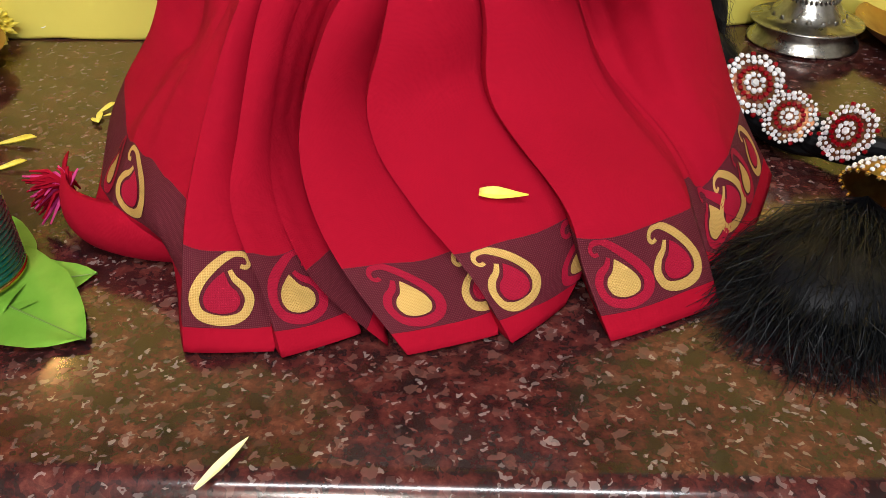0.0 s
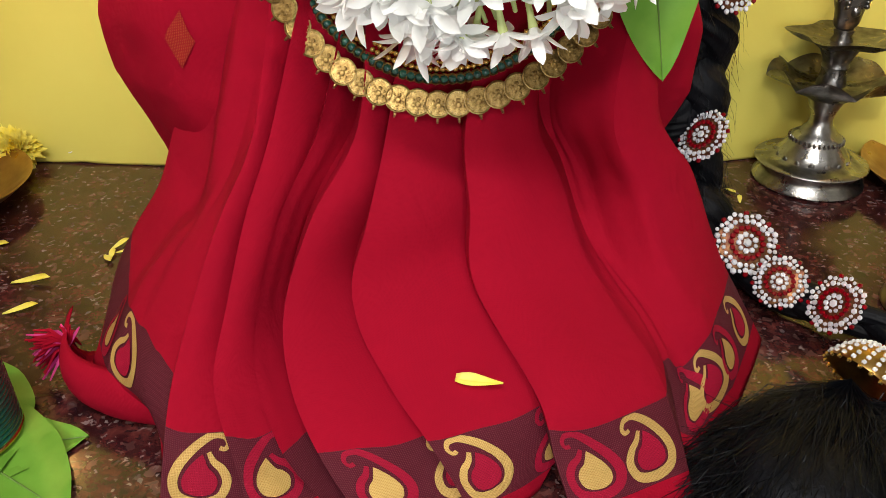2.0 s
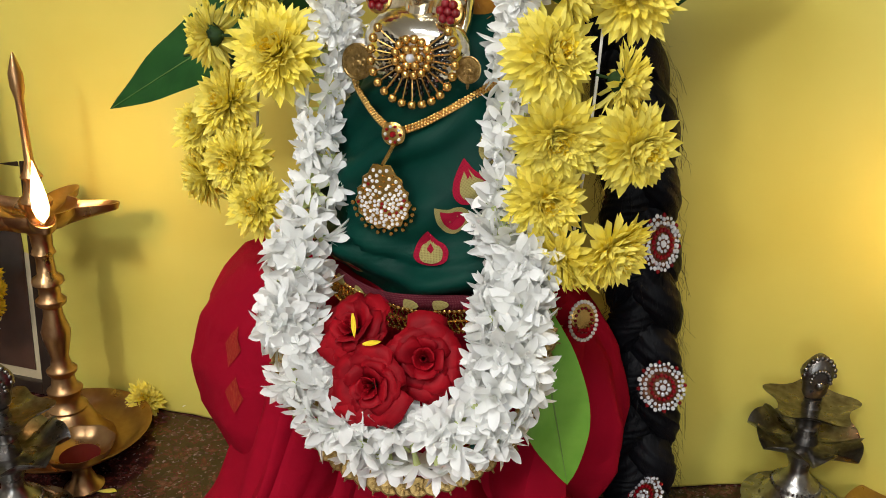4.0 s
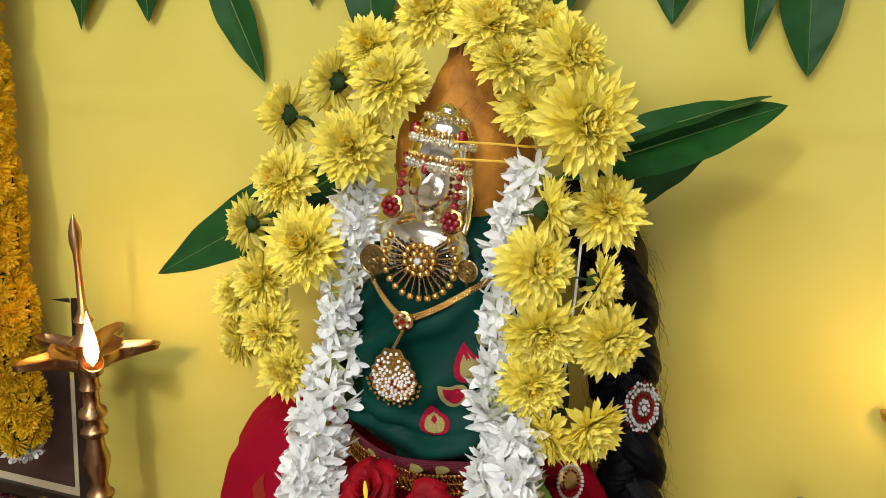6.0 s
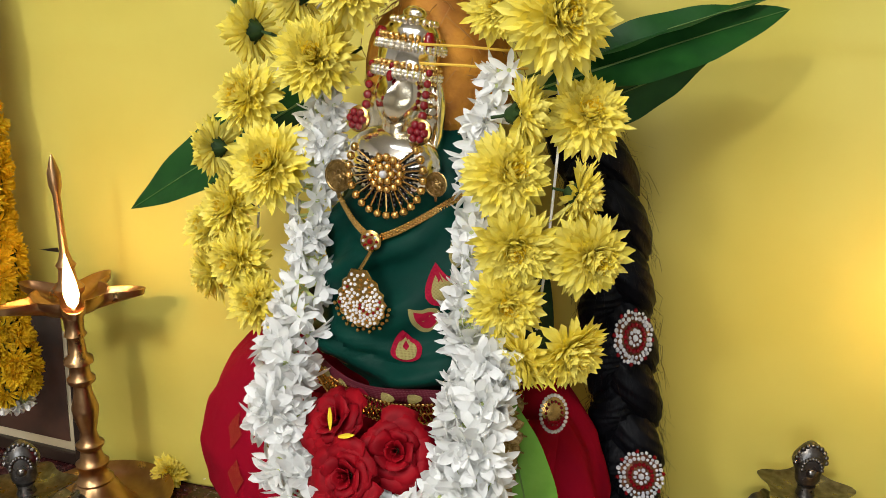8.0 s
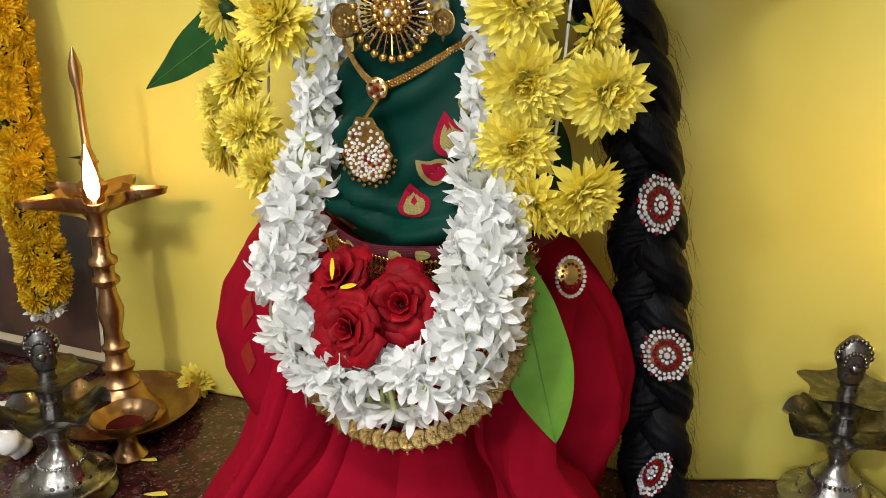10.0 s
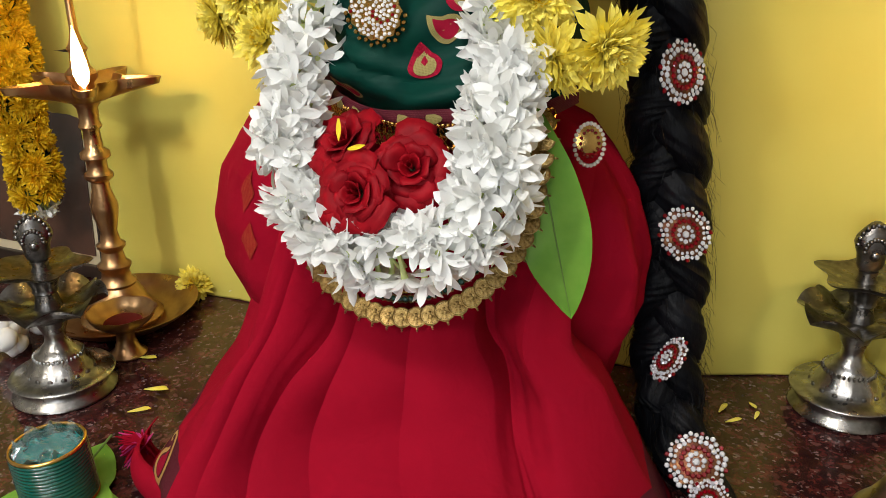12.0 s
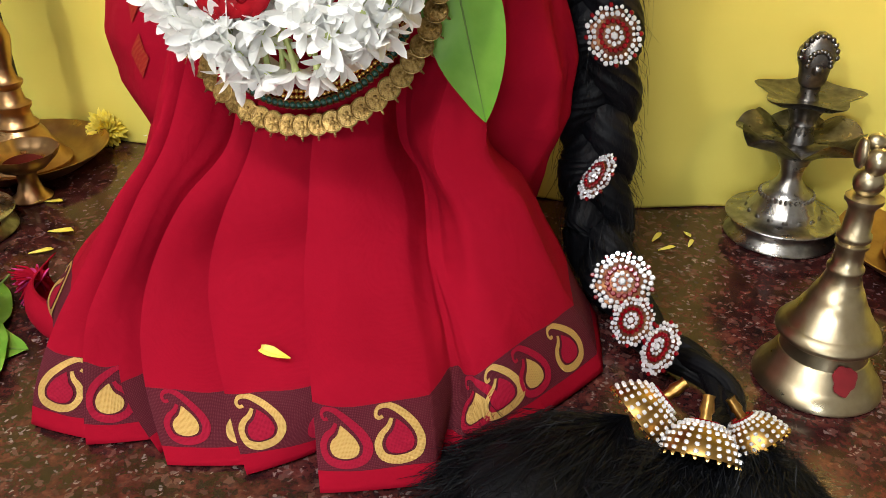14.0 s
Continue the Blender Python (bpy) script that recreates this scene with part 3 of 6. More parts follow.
def body_at(a, z):
    """The bunched cloth round the pot behind the pleats."""
    prof = [(0.0, 0.160), (0.05, 0.168), (0.10, 0.180), (0.13, 0.190), (0.165, 0.205), (0.21, 0.208), (0.26, 0.194), (0.295, 0.172), (0.32, 0.150), (0.338, 0.112), (0.345, 0.05), (0.346, 0.004)]
    r = float(np.interp(z, [p[0] for p in prof], [p[1] for p in prof]))
    fold = 1 + 0.05 * noise.noise((math.cos(a) * 2.6, math.sin(a) * 2.6, z * 7)) + 0.03 * math.sin(a * 13 + 3 * noise.noise((a, z * 9, 1))) * (1 - z / 0.36)
    fold += 0.02 * abs(noise.noise((math.cos(a) * 5, math.sin(a) * 5 + z * 12, z * 16)))
    side = 1.02 if math.cos(a) > 0 else 1.04
    return Vector((-0.032 + r * math.cos(a) * fold * side, 0.635 + 0.49 * r * math.sin(a) * fold, z + 0.01 * noise.noise((a * 2, 0, 5)) * (z > 0.2)))


def sari_body():
    zs = np.concatenate([np.linspace(0.004, 0.32, 60), np.linspace(0.324, 0.346, 8)])
    v, f, uvs = [], [], []
    N = 220
    for z in zs:
        for i in range(N):
            a = 2 * math.pi * i / N
            v.append(body_at(a, float(z)))
            uvs.append((a * 0.16, z))
    for k in range(len(zs) - 1):
        for i in range(N):
            j = (i + 1) % N
            f.append((k * N + i, k * N + j, (k + 1) * N + j, (k + 1) * N + i))
    f.append(tuple((len(zs) - 1) * N + i for i in range(N)))
    part("gathered_cloth", mesh(v, f, RED, True, None, uvs), sari)


sari_body()
for a0, z0, size in ((math.pi * 1.27, 0.250, 0.013), (math.pi * 1.29, 0.205, 0.012)):
    v, f = [body_at(a0, z0) * 1.0], []
    for k in range(24):
        t = 2 * math.pi * k / 24
        q = size / (abs(math.cos(t)) + 0.8 * abs(math.sin(t)))
        v.append((a0 + 0.7 * q * math.cos(t) / 0.15, z0 + 1.25 * q * math.sin(t)))
        f.append((0, 1 + k, 1 + (k + 1) % 24))
    c = Vector((-0.032, 0.635, 0))
    out = []
    for p in [(a0, z0)] + v[1:]:
        b = body_at(*p)
        n = Vector((b.x - c.x, (b.y - c.y) * 2, 0)).normalized()
        out.append(b + n * 0.0016)
    part("woven_diamond", mesh(out, f, DULL_ZARI, True, None, [(p[0] * 0.15, p[1]) for p in [(a0, z0)] + v[1:]]), sari, label="dull gold woven diamond")


def sari_rolled_corner():
    """The turned-under corner of the hem with its open end."""
    v, f, s, uvs = [], [], [], []
    n = 14
    path = smooth_path([(-0.243, 0.475, 0), (-0.226, 0.432, 0), (-0.195, 0.412, 0), (-0.150, 0.405, 0)], 6)
    for i, p in enumerate(path):
        t = i / (len(path) - 1)
        for k in range(n):
            a = math.pi * (0.5 + 1.2 * k / (n - 1))
            r = 0.018
            v.append((p.x + 0.012 * math.cos(a) * 0.5 + 0.015 * k / n, p.y + 0.012 + 0.013 * math.cos(a) + 0.055 * max(0, k / n - 0.75) * 4 * 0.3, 0.0195 + r * math.sin(a)))
            uvs.append((t * 0.1, k * 0.004))
    for i in range(len(path) - 1):
        for k in range(n - 1):
            f.append((i * n + k, (i + 1) * n + k, (i + 1) * n + k + 1, i * n + k + 1))
            s.append(0)
    ob = part("rolled_hem", mesh(v, f, [RED, ZARI], True, s, uvs), sari)
    sol = ob.modifiers.new("thickness", "SOLIDIFY")
    sol.thickness = 0.0008


sari_rolled_corner()
tuft = Pile()
for k in range(90):
    a = rnd(-1.2, 1.8)
    p0 = Vector((-0.232, 0.455, 0.030))
    q = p0 + Vector((-0.022 * math.cos(a) + rnd(-0.004, 0.004), 0.012 * math.sin(a) - 0.005, rnd(-0.022, 0.012)))
    tuft.add(*tube([p0, p0.lerp(q, 0.5) + Vector((0, 0, rnd(0, 0.006))), q], [0.0012, 0.0014, 0.0006], 4), 1 if k % 3 == 0 else 0)
part("corner_tassel", tuft.mesh([RED, MAGENTA]), sari, label="red and magenta thread tassel")

# ---- flowers ----


def petal(length, width, curl, cup=0.2, tip=0.55, rows=4, base=0.25, blunt=1.6):
    """A petal along +x that rises by curl; two cells wide."""
    v, f = [], []
    for k in range(rows + 1):
        t = k / rows
        w = width * (base + (1 - base) * math.sin(math.pi * min(t / (2 * tip), 0.5))) if t < tip else width * math.cos(math.pi / 2 * ((t - tip) / (1 - tip)) ** blunt) + width * 0.06
        x = length * t * (1 - 0.12 * abs(curl) * t)
        z = length * curl * t * t * 0.6
        v += [(x, -w / 2, z + cup * w / 2), (x, 0, z), (x, w / 2, z + cup * w / 2)]
    for k in range(rows):
        for j in (0, 1):
            f.append((3 * k + j, 3 * k + 3 + j, 3 * k + 4 + j, 3 * k + 1 + j))
    return v, f


def mum_mesh(seed, R=0.031, open_=1.0, n=270, mats=None, ragged=0.2):
    """Many narrow petals in a spiral, upright in the middle and spread at the rim; z is the face."""
    rr = random.Random(seed)
    pile = Pile()
    for k in range(n):
        t = (k + 0.5) / n
        a = k * 2.39996
        elev = radians(86 - 104 * t ** 0.95 * open_ + rr.uniform(-13, 13))
        ln = R * (0.44 + 0.50 * t) * rr.uniform(0.84, 1.12)
        if rr.random() < ragged * 0.2 and t > 0.6:
            ln *= 1.15
        m = Matrix.Rotation(a, 4, "Z") @ Matrix.Translation((0.004 * t, 0, 0.006 * (1 - t))) @ Matrix.Rotation(-elev, 4, "Y") @ Matrix.Rotation(rr.uniform(-0.35, 0.35), 4, "X")
        pile.add(*petal(ln, R * 0.175 * rr.uniform(0.8, 1.2), rr.uniform(-0.25, 0.75), 0.55, 0.72, 5, 0.4, 4.5), 0 if t > 0.16 else 1, m)
    v, f = lathe([(0.002, -0.014), (0.006, -0.012), (0.011, -0.004), (0.008, 0.002)], 10)
    pile.add(v, f, 2)
    for k in range(9):
        m = Matrix.Rotation(k * 0.7, 4, "Z") @ Matrix.Translation((0.004, 0, -0.010)) @ Matrix.Rotation(-0.5, 4, "Y")
        pile.add(*petal(0.014, 0.005, 0.3), 2, m)
    pile.add(*tube([(0, 0, -0.012), (0.002, 0.001, -0.026)], 0.0016, 6), 2)
    return pile.mesh(mats or [MUM, MUM_CORE, SEPAL])


MUMS = [mum_mesh(s, 0.038, o, 300) for s, o in ((1, 1.0), (2, 1.1), (3, 0.9), (4, 1.2))]
mum_garland = thing("chrysanthemum_garland", "yellow chrysanthemum garland arched over the coconut, hanging on both sides", "garland")
# blossom centres: x, y, height, and the share of full size
ARCH = [(-0.010, 0.605, 0.714, 0.9), (0.047, 0.585, 0.705, 0.95), (0.063, 0.578, 0.677, 0.8), (-0.033, 0.568, 0.657, 1.0), (-0.099, 0.605, 0.653, 0.85), (-0.150, 0.605, 0.621, 0.85),
        (-0.068, 0.570, 0.600, 1.0), (-0.138, 0.575, 0.566, 0.92), (-0.106, 0.555, 0.513, 1.05), (-0.178, 0.580, 0.520, 0.75), (-0.169, 0.585, 0.466, 0.9)]
SIDE = [(-0.158, 0.572, 0.421, 0.88), (-0.136, 0.565, 0.386, 0.8), (-0.200, 0.590, 0.398, 0.8), (0.059, 0.605, 0.728, 0.8), (0.115, 0.585, 0.682, 0.95), (0.133, 0.556, 0.634, 1.2),
        (0.081, 0.585, 0.640, 0.75), (0.110, 0.545, 0.566, 0.8), (0.106, 0.530, 0.525, 0.95), (0.152, 0.580, 0.562, 0.9), (0.152, 0.560, 0.507, 0.75), (0.114, 0.525, 0.473, 0.9)]
LOW = [(0.165, 0.545, 0.466, 0.92), (0.109, 0.522, 0.430, 0.82), (0.124, 0.520, 0.390, 0.85), (0.156, 0.526, 0.397, 0.85), (0.089, 0.61, 0.702, 0.8), (-0.068, 0.61, 0.684, 0.8), (-0.204, 0.60, 0.440, 0.85)]
for k, (x, y, z, size) in enumerate(ARCH + SIDE + LOW):
    out = Vector((x - 0.02, 0, (z - 0.56) * 0.9))
    face = Vector((out.x * 3.2 + 0.25, -1.0, 0.35 + out.z * 2.2)) + Vector((rnd(-0.35, 0.35), 0, rnd(-0.35, 0.35)))
    if k in (5, 4, 21, 18, 9):
        face = Vector((out.x * 9, 0.25, out.z * 3 + rnd(-0.2, 0.4)))
    if z < 0.42 and x > 0.05:
        face = Vector((-0.5 if x < 0.14 else 0.8, -0.6, -0.35))
    part("blossom", MUMS[k % 4], mum_garland, facing((x, y, z), face, rnd(0, 6), size))
for side in (((-0.03, 0.60, 0.68), (-0.10, 0.60, 0.635), (-0.14, 0.585, 0.56), (-0.15, 0.575, 0.46), (-0.15, 0.57, 0.39)), ((0.04, 0.60, 0.70), (0.10, 0.59, 0.66), (0.13, 0.56, 0.58), (0.135, 0.53, 0.50), (0.13, 0.515, 0.405))):
    part("string", mesh(*tube([p + Vector((0, 0.022, 0)) for p in smooth_path(side, 8)], 0.0011, 6), WHITE_THREAD), mum_garland)
for k in range(26):
    x, y, z, size = (ARCH + SIDE + LOW)[k]
    p = Vector((x, y + 0.02, z))
    part("stalk", mesh(*tube(smooth_path([p, p + Vector((rnd(-0.02, 0.02), rnd(-0.012, 0.01), rnd(-0.01, 0.015))), p + Vector((rnd(-0.035, 0.035), rnd(-0.02, 0.005), rnd(-0.02, 0.02)))], 3), 0.0015, 6), SEPAL), mum_garland, label="cut green stalk")


def jasmine_mesh(seed, open_=1.0):
    """A tubular flower along +z with oval petals."""
    rr = random.Random(seed)
    pile = Pile()
    n = rr.choice((6, 7, 8))
    for ring, (cnt, el, ln) in enumerate(((n - 1, 12, 0.0192), (n - 4, 54, 0.0145))):
        for k in range(cnt):
            a = 2 * math.pi * (k + 0.5 * ring) / cnt + rr.uniform(-0.15, 0.15)
            elev = radians(el + 42 * (1 - open_) + rr.uniform(-16, 16))
            m = Matrix.Rotation(a, 4, "Z") @ Matrix.Translation((0.0012, 0, 0.0)) @ Matrix.Rotation(-elev, 4, "Y") @ Matrix.Rotation(rr.uniform(-0.25, 0.25), 4, "X")
            pile.add(*petal(ln * rr.uniform(0.85, 1.15), 0.0068 * rr.uniform(0.85, 1.15), rr.uniform(-0.5, 0.15), 0.38, 0.48, 7, 0.4, 1.9), 0, m)
    pile.add(*lathe([(0.0010, -0.024), (0.0013, -0.014), (0.0016, -0.005), (0.0024, 0.001)], 8), 1)
    return pile.mesh([JASMINE, JASMINE_TUBE])


JAS = [jasmine_mesh(10 + k, o) for k, o in enumerate((1.0, 0.9, 1.1, 0.5, 0.8, 0.1))]
jas_garland = thing("jasmine_garland", "white jasmine garland strung thick, hanging in a loop", "garland")
LOOP = [(-0.066, 0.592, 0.588), (-0.068, 0.582, 0.551), (-0.069, 0.572, 0.520), (-0.075, 0.562, 0.469), (-0.070, 0.550, 0.430), (-0.073, 0.532, 0.392), (-0.074, 0.512, 0.352), (-0.073, 0.495, 0.324), (-0.061, 0.484, 0.298),
        (-0.038, 0.470, 0.272), (-0.004, 0.461, 0.258), (0.030, 0.459, 0.257), (0.066, 0.459, 0.267), (0.090, 0.466, 0.290), (0.101, 0.474, 0.313), (0.100, 0.480, 0.335), (0.097, 0.492, 0.353), (0.099, 0.503, 0.371), (0.094, 0.516, 0.389),
        (0.082, 0.528, 0.406), (0.077, 0.540, 0.425), (0.078, 0.552, 0.461), (0.074, 0.562, 0.507), (0.077, 0.570, 0.554), (0.094, 0.582, 0.598)]
loop_path = smooth_path(LOOP, 6)
for k, p in enumerate(loop_path[:-1]):
    ax = (loop_path[k + 1] - p).normalized()
    full = min(max((0.46 - p.z) / 0.10, 0), 1)
    sparse = 0.030 < p.x < 0.062 and p.z < 0.29
    for j in range(1 if sparse else 2):
        a = rnd(-1.8, 1.8)
        side = ax.cross(Vector((0, -1, 0))).normalized()
        out = (Vector((0, -1, 0.12)) * math.cos(a) + side * math.sin(a)).normalized()
        out = (out + ax * rnd(-0.5, 0.5)).normalized()
        r = rnd(0.006, 0.011) + 0.008 * full
        if ((p + out * r) - Vector((0.008, 0.450, 0.303))).length < 0.024:
            continue
        turn = (out + Vector((rnd(-0.3, 0.3), rnd(-0.2, 0.2), rnd(-0.55, 0.1)))).normalized()
        part("flower", JAS[random.choice((0, 0, 1, 1, 2, 3, 4, 5))], jas_garland, facing(p + out * r, turn, rnd(0, 6), rnd(0.88, 1.10) * (0.92 + 0.24 * full)))
part("string", mesh(*tube(loop_path, 0.0022, 6), WHITE_THREAD), jas_garland)


def rose(place, face, size, roll):
    ob = thing("rose", "deep red rose bloom tucked in the jasmine garland", "flower", facing(place, face, roll, size), "roses")
    rr = random.Random(int(roll * 100))
    k = 0
    for ring in range(6):
        cnt = (3, 4, 5, 5, 6, 6)[ring]
        for i in range(cnt):
            a = 2 * math.pi * (i + 0.37 * ring) / cnt + rr.uniform(-0.2, 0.2)
            r = 0.0022 + 0.0036 * ring * rr.uniform(0.85, 1.15)
            tall = (0.020 - 0.0014 * ring) * rr.uniform(0.85, 1.12)
            lean = (0.03 + 0.16 * ring) * rr.uniform(0.7, 1.35)
            skew, ruff = rr.uniform(-0.25, 0.25), rr.uniform(0, 9)
            v, f = [], []
            W = 2 * math.pi / cnt * rr.uniform(1.15, 1.5)
            for y in range(6):
                t = y / 5
                for x in range(8):
                    s = (x / 7 - 0.5) * 2
                    rad = r * (0.45 + 0.55 * t ** 0.6) + lean * tall * t * t * 1.2 + 0.0035 * (ring > 1) * max(0, t - 0.75) * 4 * 0.6
                    ang = a + s * W * 0.5 * (0.55 + 0.5 * math.sin(math.pi * min(t * 0.8 + 0.1, 1)))
                    rad *= 1 + 0.10 * t * t * noise.noise((s * 2.2, ruff, ring))
                    z = -0.008 + tall * (t - 0.28 * s * s * t * t + skew * s * t * t * 0.5) - 0.006 * (ring > 2) * max(0, t - 0.7) * 3 + 0.0024 * t * noise.noise((ang * 4 + ruff, t * 4, ring))
                    v.append((rad * math.cos(ang), rad * math.sin(ang), z))
            for y in range(5):
                for x in range(7):
                    f.append((y * 8 + x, y * 8 + x + 1, y * 8 + x + 9, y * 8 + x + 8))
            q = part("petal", mesh(v, f, ROSE), ob)
            s_ = q.modifiers.new("thickness", "SOLIDIFY")
            s_.thickness = 0.0004
            k += 1
    part("calyx", mesh(*lathe([(0.002, -0.022), (0.006, -0.018), (0.008, -0.013), (0.004, -0.009)], 10), SEPAL), ob)
    return ob


rose((-0.018, 0.482, 0.330), (-0.25, -0.7, 0.8), 0.88, 0.3)
rose((0.040, 0.472, 0.319), (0.25, -0.9, 0.5), 0.86, 1.7)
rose((0.008, 0.450, 0.303), (-0.05, -0.95, 0.35), 0.82, 2.9)

# ---- leaves ----


def leaf_mesh(length, width, material, bend=0.15, fold=0.25, twist=0.0, tip=0.42):
    """A blade along +x with a midrib, pointed tip and wavy edge."""
    rows, v, f = 22, [], []
    for k in range(rows + 1):
        t = k / rows
        w = width * 0.5 * (math.sin(math.pi * min(t / tip, 1) * 0.5) ** 0.8 if t < tip else math.cos(math.pi / 2 * ((t - tip) / (1 - tip))) ** 0.85)
        for j in range(-4, 5):
            s = j / 4
            y = s * w
            z = -bend * length * t * t + abs(s) * w * fold + 0.02 * width * math.sin(t * 24 + j) * abs(s)
            q = Matrix.Rotation(twist * t, 3, "X") @ Vector((0, y, z + bend * length * t * t))
            v.append((length * t, q.y, q.z - bend * length * t * t))
    for k in range(rows):
        for j in range(8):
            f.append((k * 9 + j, k * 9 + 9 + j, k * 9 + 10 + j, k * 9 + 1 + j))
    blade = mesh(v, f, material)
    rib = [Vector(v[k * 9 + 4]) + Vector((0, 0, 0.0006)) for k in range(rows + 1)]
    return blade, mesh(*tube([rib[0] - Vector((0.012, 0, 0))] + rib, [0.0014] + [0.0013 * (1 - 0.85 * k / rows) for k in range(rows + 1)], 5), VEIN)


def aim(base, tip, up=(0, -1, 0.3)):
    """A pose at base whose x axis points to tip and whose z axis leans to up."""
    x = (Vector(tip) - Vector(base)).normalized()
    y = Vector(up).cross(x).normalized()
    z = x.cross(y)
    m = Matrix((x, y, z)).transposed().to_4x4()
    m.translation = Vector(base)
    return m


def leaf_thing(name, label, group, meshes, m):
    ob = thing(name, label, "leaf", m, group)
    part("blade", meshes[0], ob)
    part("midrib", meshes[1], ob, label="pale midrib")


for base, tip, w, up, tw in (((0.10, 0.645, 0.575), (0.29, 0.745, 0.645), 0.062, (-0.25, -0.9, 0.55), 0.3), ((0.09, 0.66, 0.585), (0.272, 0.735, 0.655), 0.05, (0.1, -0.3, 1), -0.2),
                         ((0.10, 0.66, 0.545), (0.235, 0.73, 0.60), 0.055, (0.2, -1, -0.3), 0.2), ((-0.09, 0.64, 0.575), (-0.318, 0.612, 0.446), 0.066, (0.3, -1, 0.5), 0.1)):
    d = (Vector(tip) - Vector(base)).length
    leaf_thing("mango_leaf", "dark green mango leaf set in the pot mouth", "mango leaves in the pot", leaf_mesh(d, w, MANGO, 0.04, 0.22, tw), aim(base, tip, up))

toran = thing("mango_leaf_toran", "row of mango leaves hung on a string over the sheet", "garland")
part("string", mesh(*tube(smooth_path([(-0.9, 0.79, 0.83), (-0.3, 0.797, 0.805), (0.2, 0.805, 0.805), (0.9, 0.86, 0.84)], 12), 0.0015, 6), WHITE_THREAD), toran)
for x0, x1, tz, w in ((-0.335, -0.275, 0.636, 0.05), (-0.215, -0.213, 0.722, 0.05), (-0.142, -0.142, 0.672, 0.066), (0.075, 0.035, 0.68, 0.07), (0.171, 0.176, 0.709, 0.066), (0.262, 0.252, 0.684, 0.038),
                      (0.297, 0.311, 0.661, 0.062), (0.40, 0.42, 0.69, 0.06), (-0.42, -0.43, 0.70, 0.055), (-0.50, -0.53, 0.69, 0.06)):
    y = sheet_y(x1, tz) - 0.020
    base, tip = (x0, y - 0.004, tz + 0.15), (x1, y, tz)
    blade, rib = leaf_mesh((Vector(tip) - Vector(base)).length, w, MANGO, 0.05, 0.18, rnd(-0.4, 0.4))
    part("midrib", rib, part("leaf", blade, toran, aim(base, tip, (0.05, -1, 0.1))))

leaf_thing("green_leaf", "fresh light green leaf tucked beside the coin necklace", "", leaf_mesh(0.170, 0.054, BETEL, 0.02, 0.14, 0.0, 0.56), aim((0.106, 0.526, 0.360), (0.140, 0.531, 0.201), (0.15, -1, 0.12)))

# ---- pot, coconut, mask and green cloth ----


def torso_r(z):
    return float(np.interp(z, [0.318, 0.336, 0.356, 0.40, 0.45, 0.50, 0.53, 0.55], [0.045, 0.066, 0.077, 0.074, 0.063, 0.050, 0.035, 0.01]))


def torso_at(a, z, off=0.0):
    """a: 0 in front, positive to the right."""
    r = torso_r(z) + off
    s = math.sin(a * 6.0 - z * 105 + 2.2 * noise.noise((a * 1.4, z * 9, 0)))
    left = 0.30 + 0.70 / (1 + math.exp((a - 0.05) * 9))
    drape = left * 0.0085 * (abs(s) ** 0.7) * (1 if s > 0 else -0.5) + 0.003 * noise.noise((a * 3, z * 30, 4))
    drape += 0.005 * math.exp(-((z - 0.374 - 0.05 * a * a) / 0.006) ** 2) - 0.004 * math.exp(-((z - 0.366 - 0.05 * a * a) / 0.004) ** 2)
    swag = 0.013 * math.exp(-((z - 0.356 - 0.02 * abs(a)) / 0.013) ** 2)
    return Vector((0.018 + (1.42 * r + drape) * math.sin(a), 0.602 - (r + drape + swag) * math.cos(a), z + 0.018 * (1 - math.cos(a)) * 0.5))


cloth = thing("green_drape", "bottle-green silk cloth wrapped in folds, with paisley motifs", "cloth")
v, f = [], []
zs, N = np.linspace(0.318, 0.549, 64), 90
for z in zs:
    v += [torso_at(2 * math.pi * i / N - math.pi, float(z)) for i in range(N)]
for k in range(len(zs) - 1):
    for i in range(N):
        j = (i + 1) % N
        f.append((k * N + i, k * N + j, (k + 1) * N + j, (k + 1) * N + i))
f += [tuple(range(N - 1, -1, -1)), tuple((len(zs) - 1) * N + i for i in range(N))]
part("wrap", mesh(v, f, GREEN_SILK), cloth)


def drape_motif(a0, z0, size, turn, gold_in):
    pile, uvs = Pile(), []
    drop = paisley(1, size)[1]
    for k, (v2, f2) in enumerate((([(1.5 * x, 1.36 * y + 0.003 * size) for x, y in drop[0]], drop[1]), drop)):
        v3 = []
        for x, y in v2:
            xr, yr = x * math.cos(turn) - y * math.sin(turn), x * math.sin(turn) + y * math.cos(turn)
            v3.append(torso_at(a0 + xr / 0.095, z0 + yr, 0.0012 + 0.0003 * (k == 1)))
            uvs.append((x, y))
        pile.add(v3, f2, (0 if k == 1 else 1) if gold_in else (1 if k == 1 else 0))
    part("woven_paisley", mesh(pile.v, pile.f, [PALE_ZARI, PINK], True, pile.s, uvs), cloth, label="crimson paisley filled with dull gold")


for a0, z0, size, turn, gi in ((0.36, 0.434, 1.0, 0.35, True), (0.20, 0.407, 0.75, 1.0, False), (0.08, 0.384, 0.78, 0.2, True), (0.56, 0.460, 0.85, 0.2, False), (-0.62, 0.356, 0.6, 0.4, False)):
    drape_motif(a0, z0, size, turn, gi)

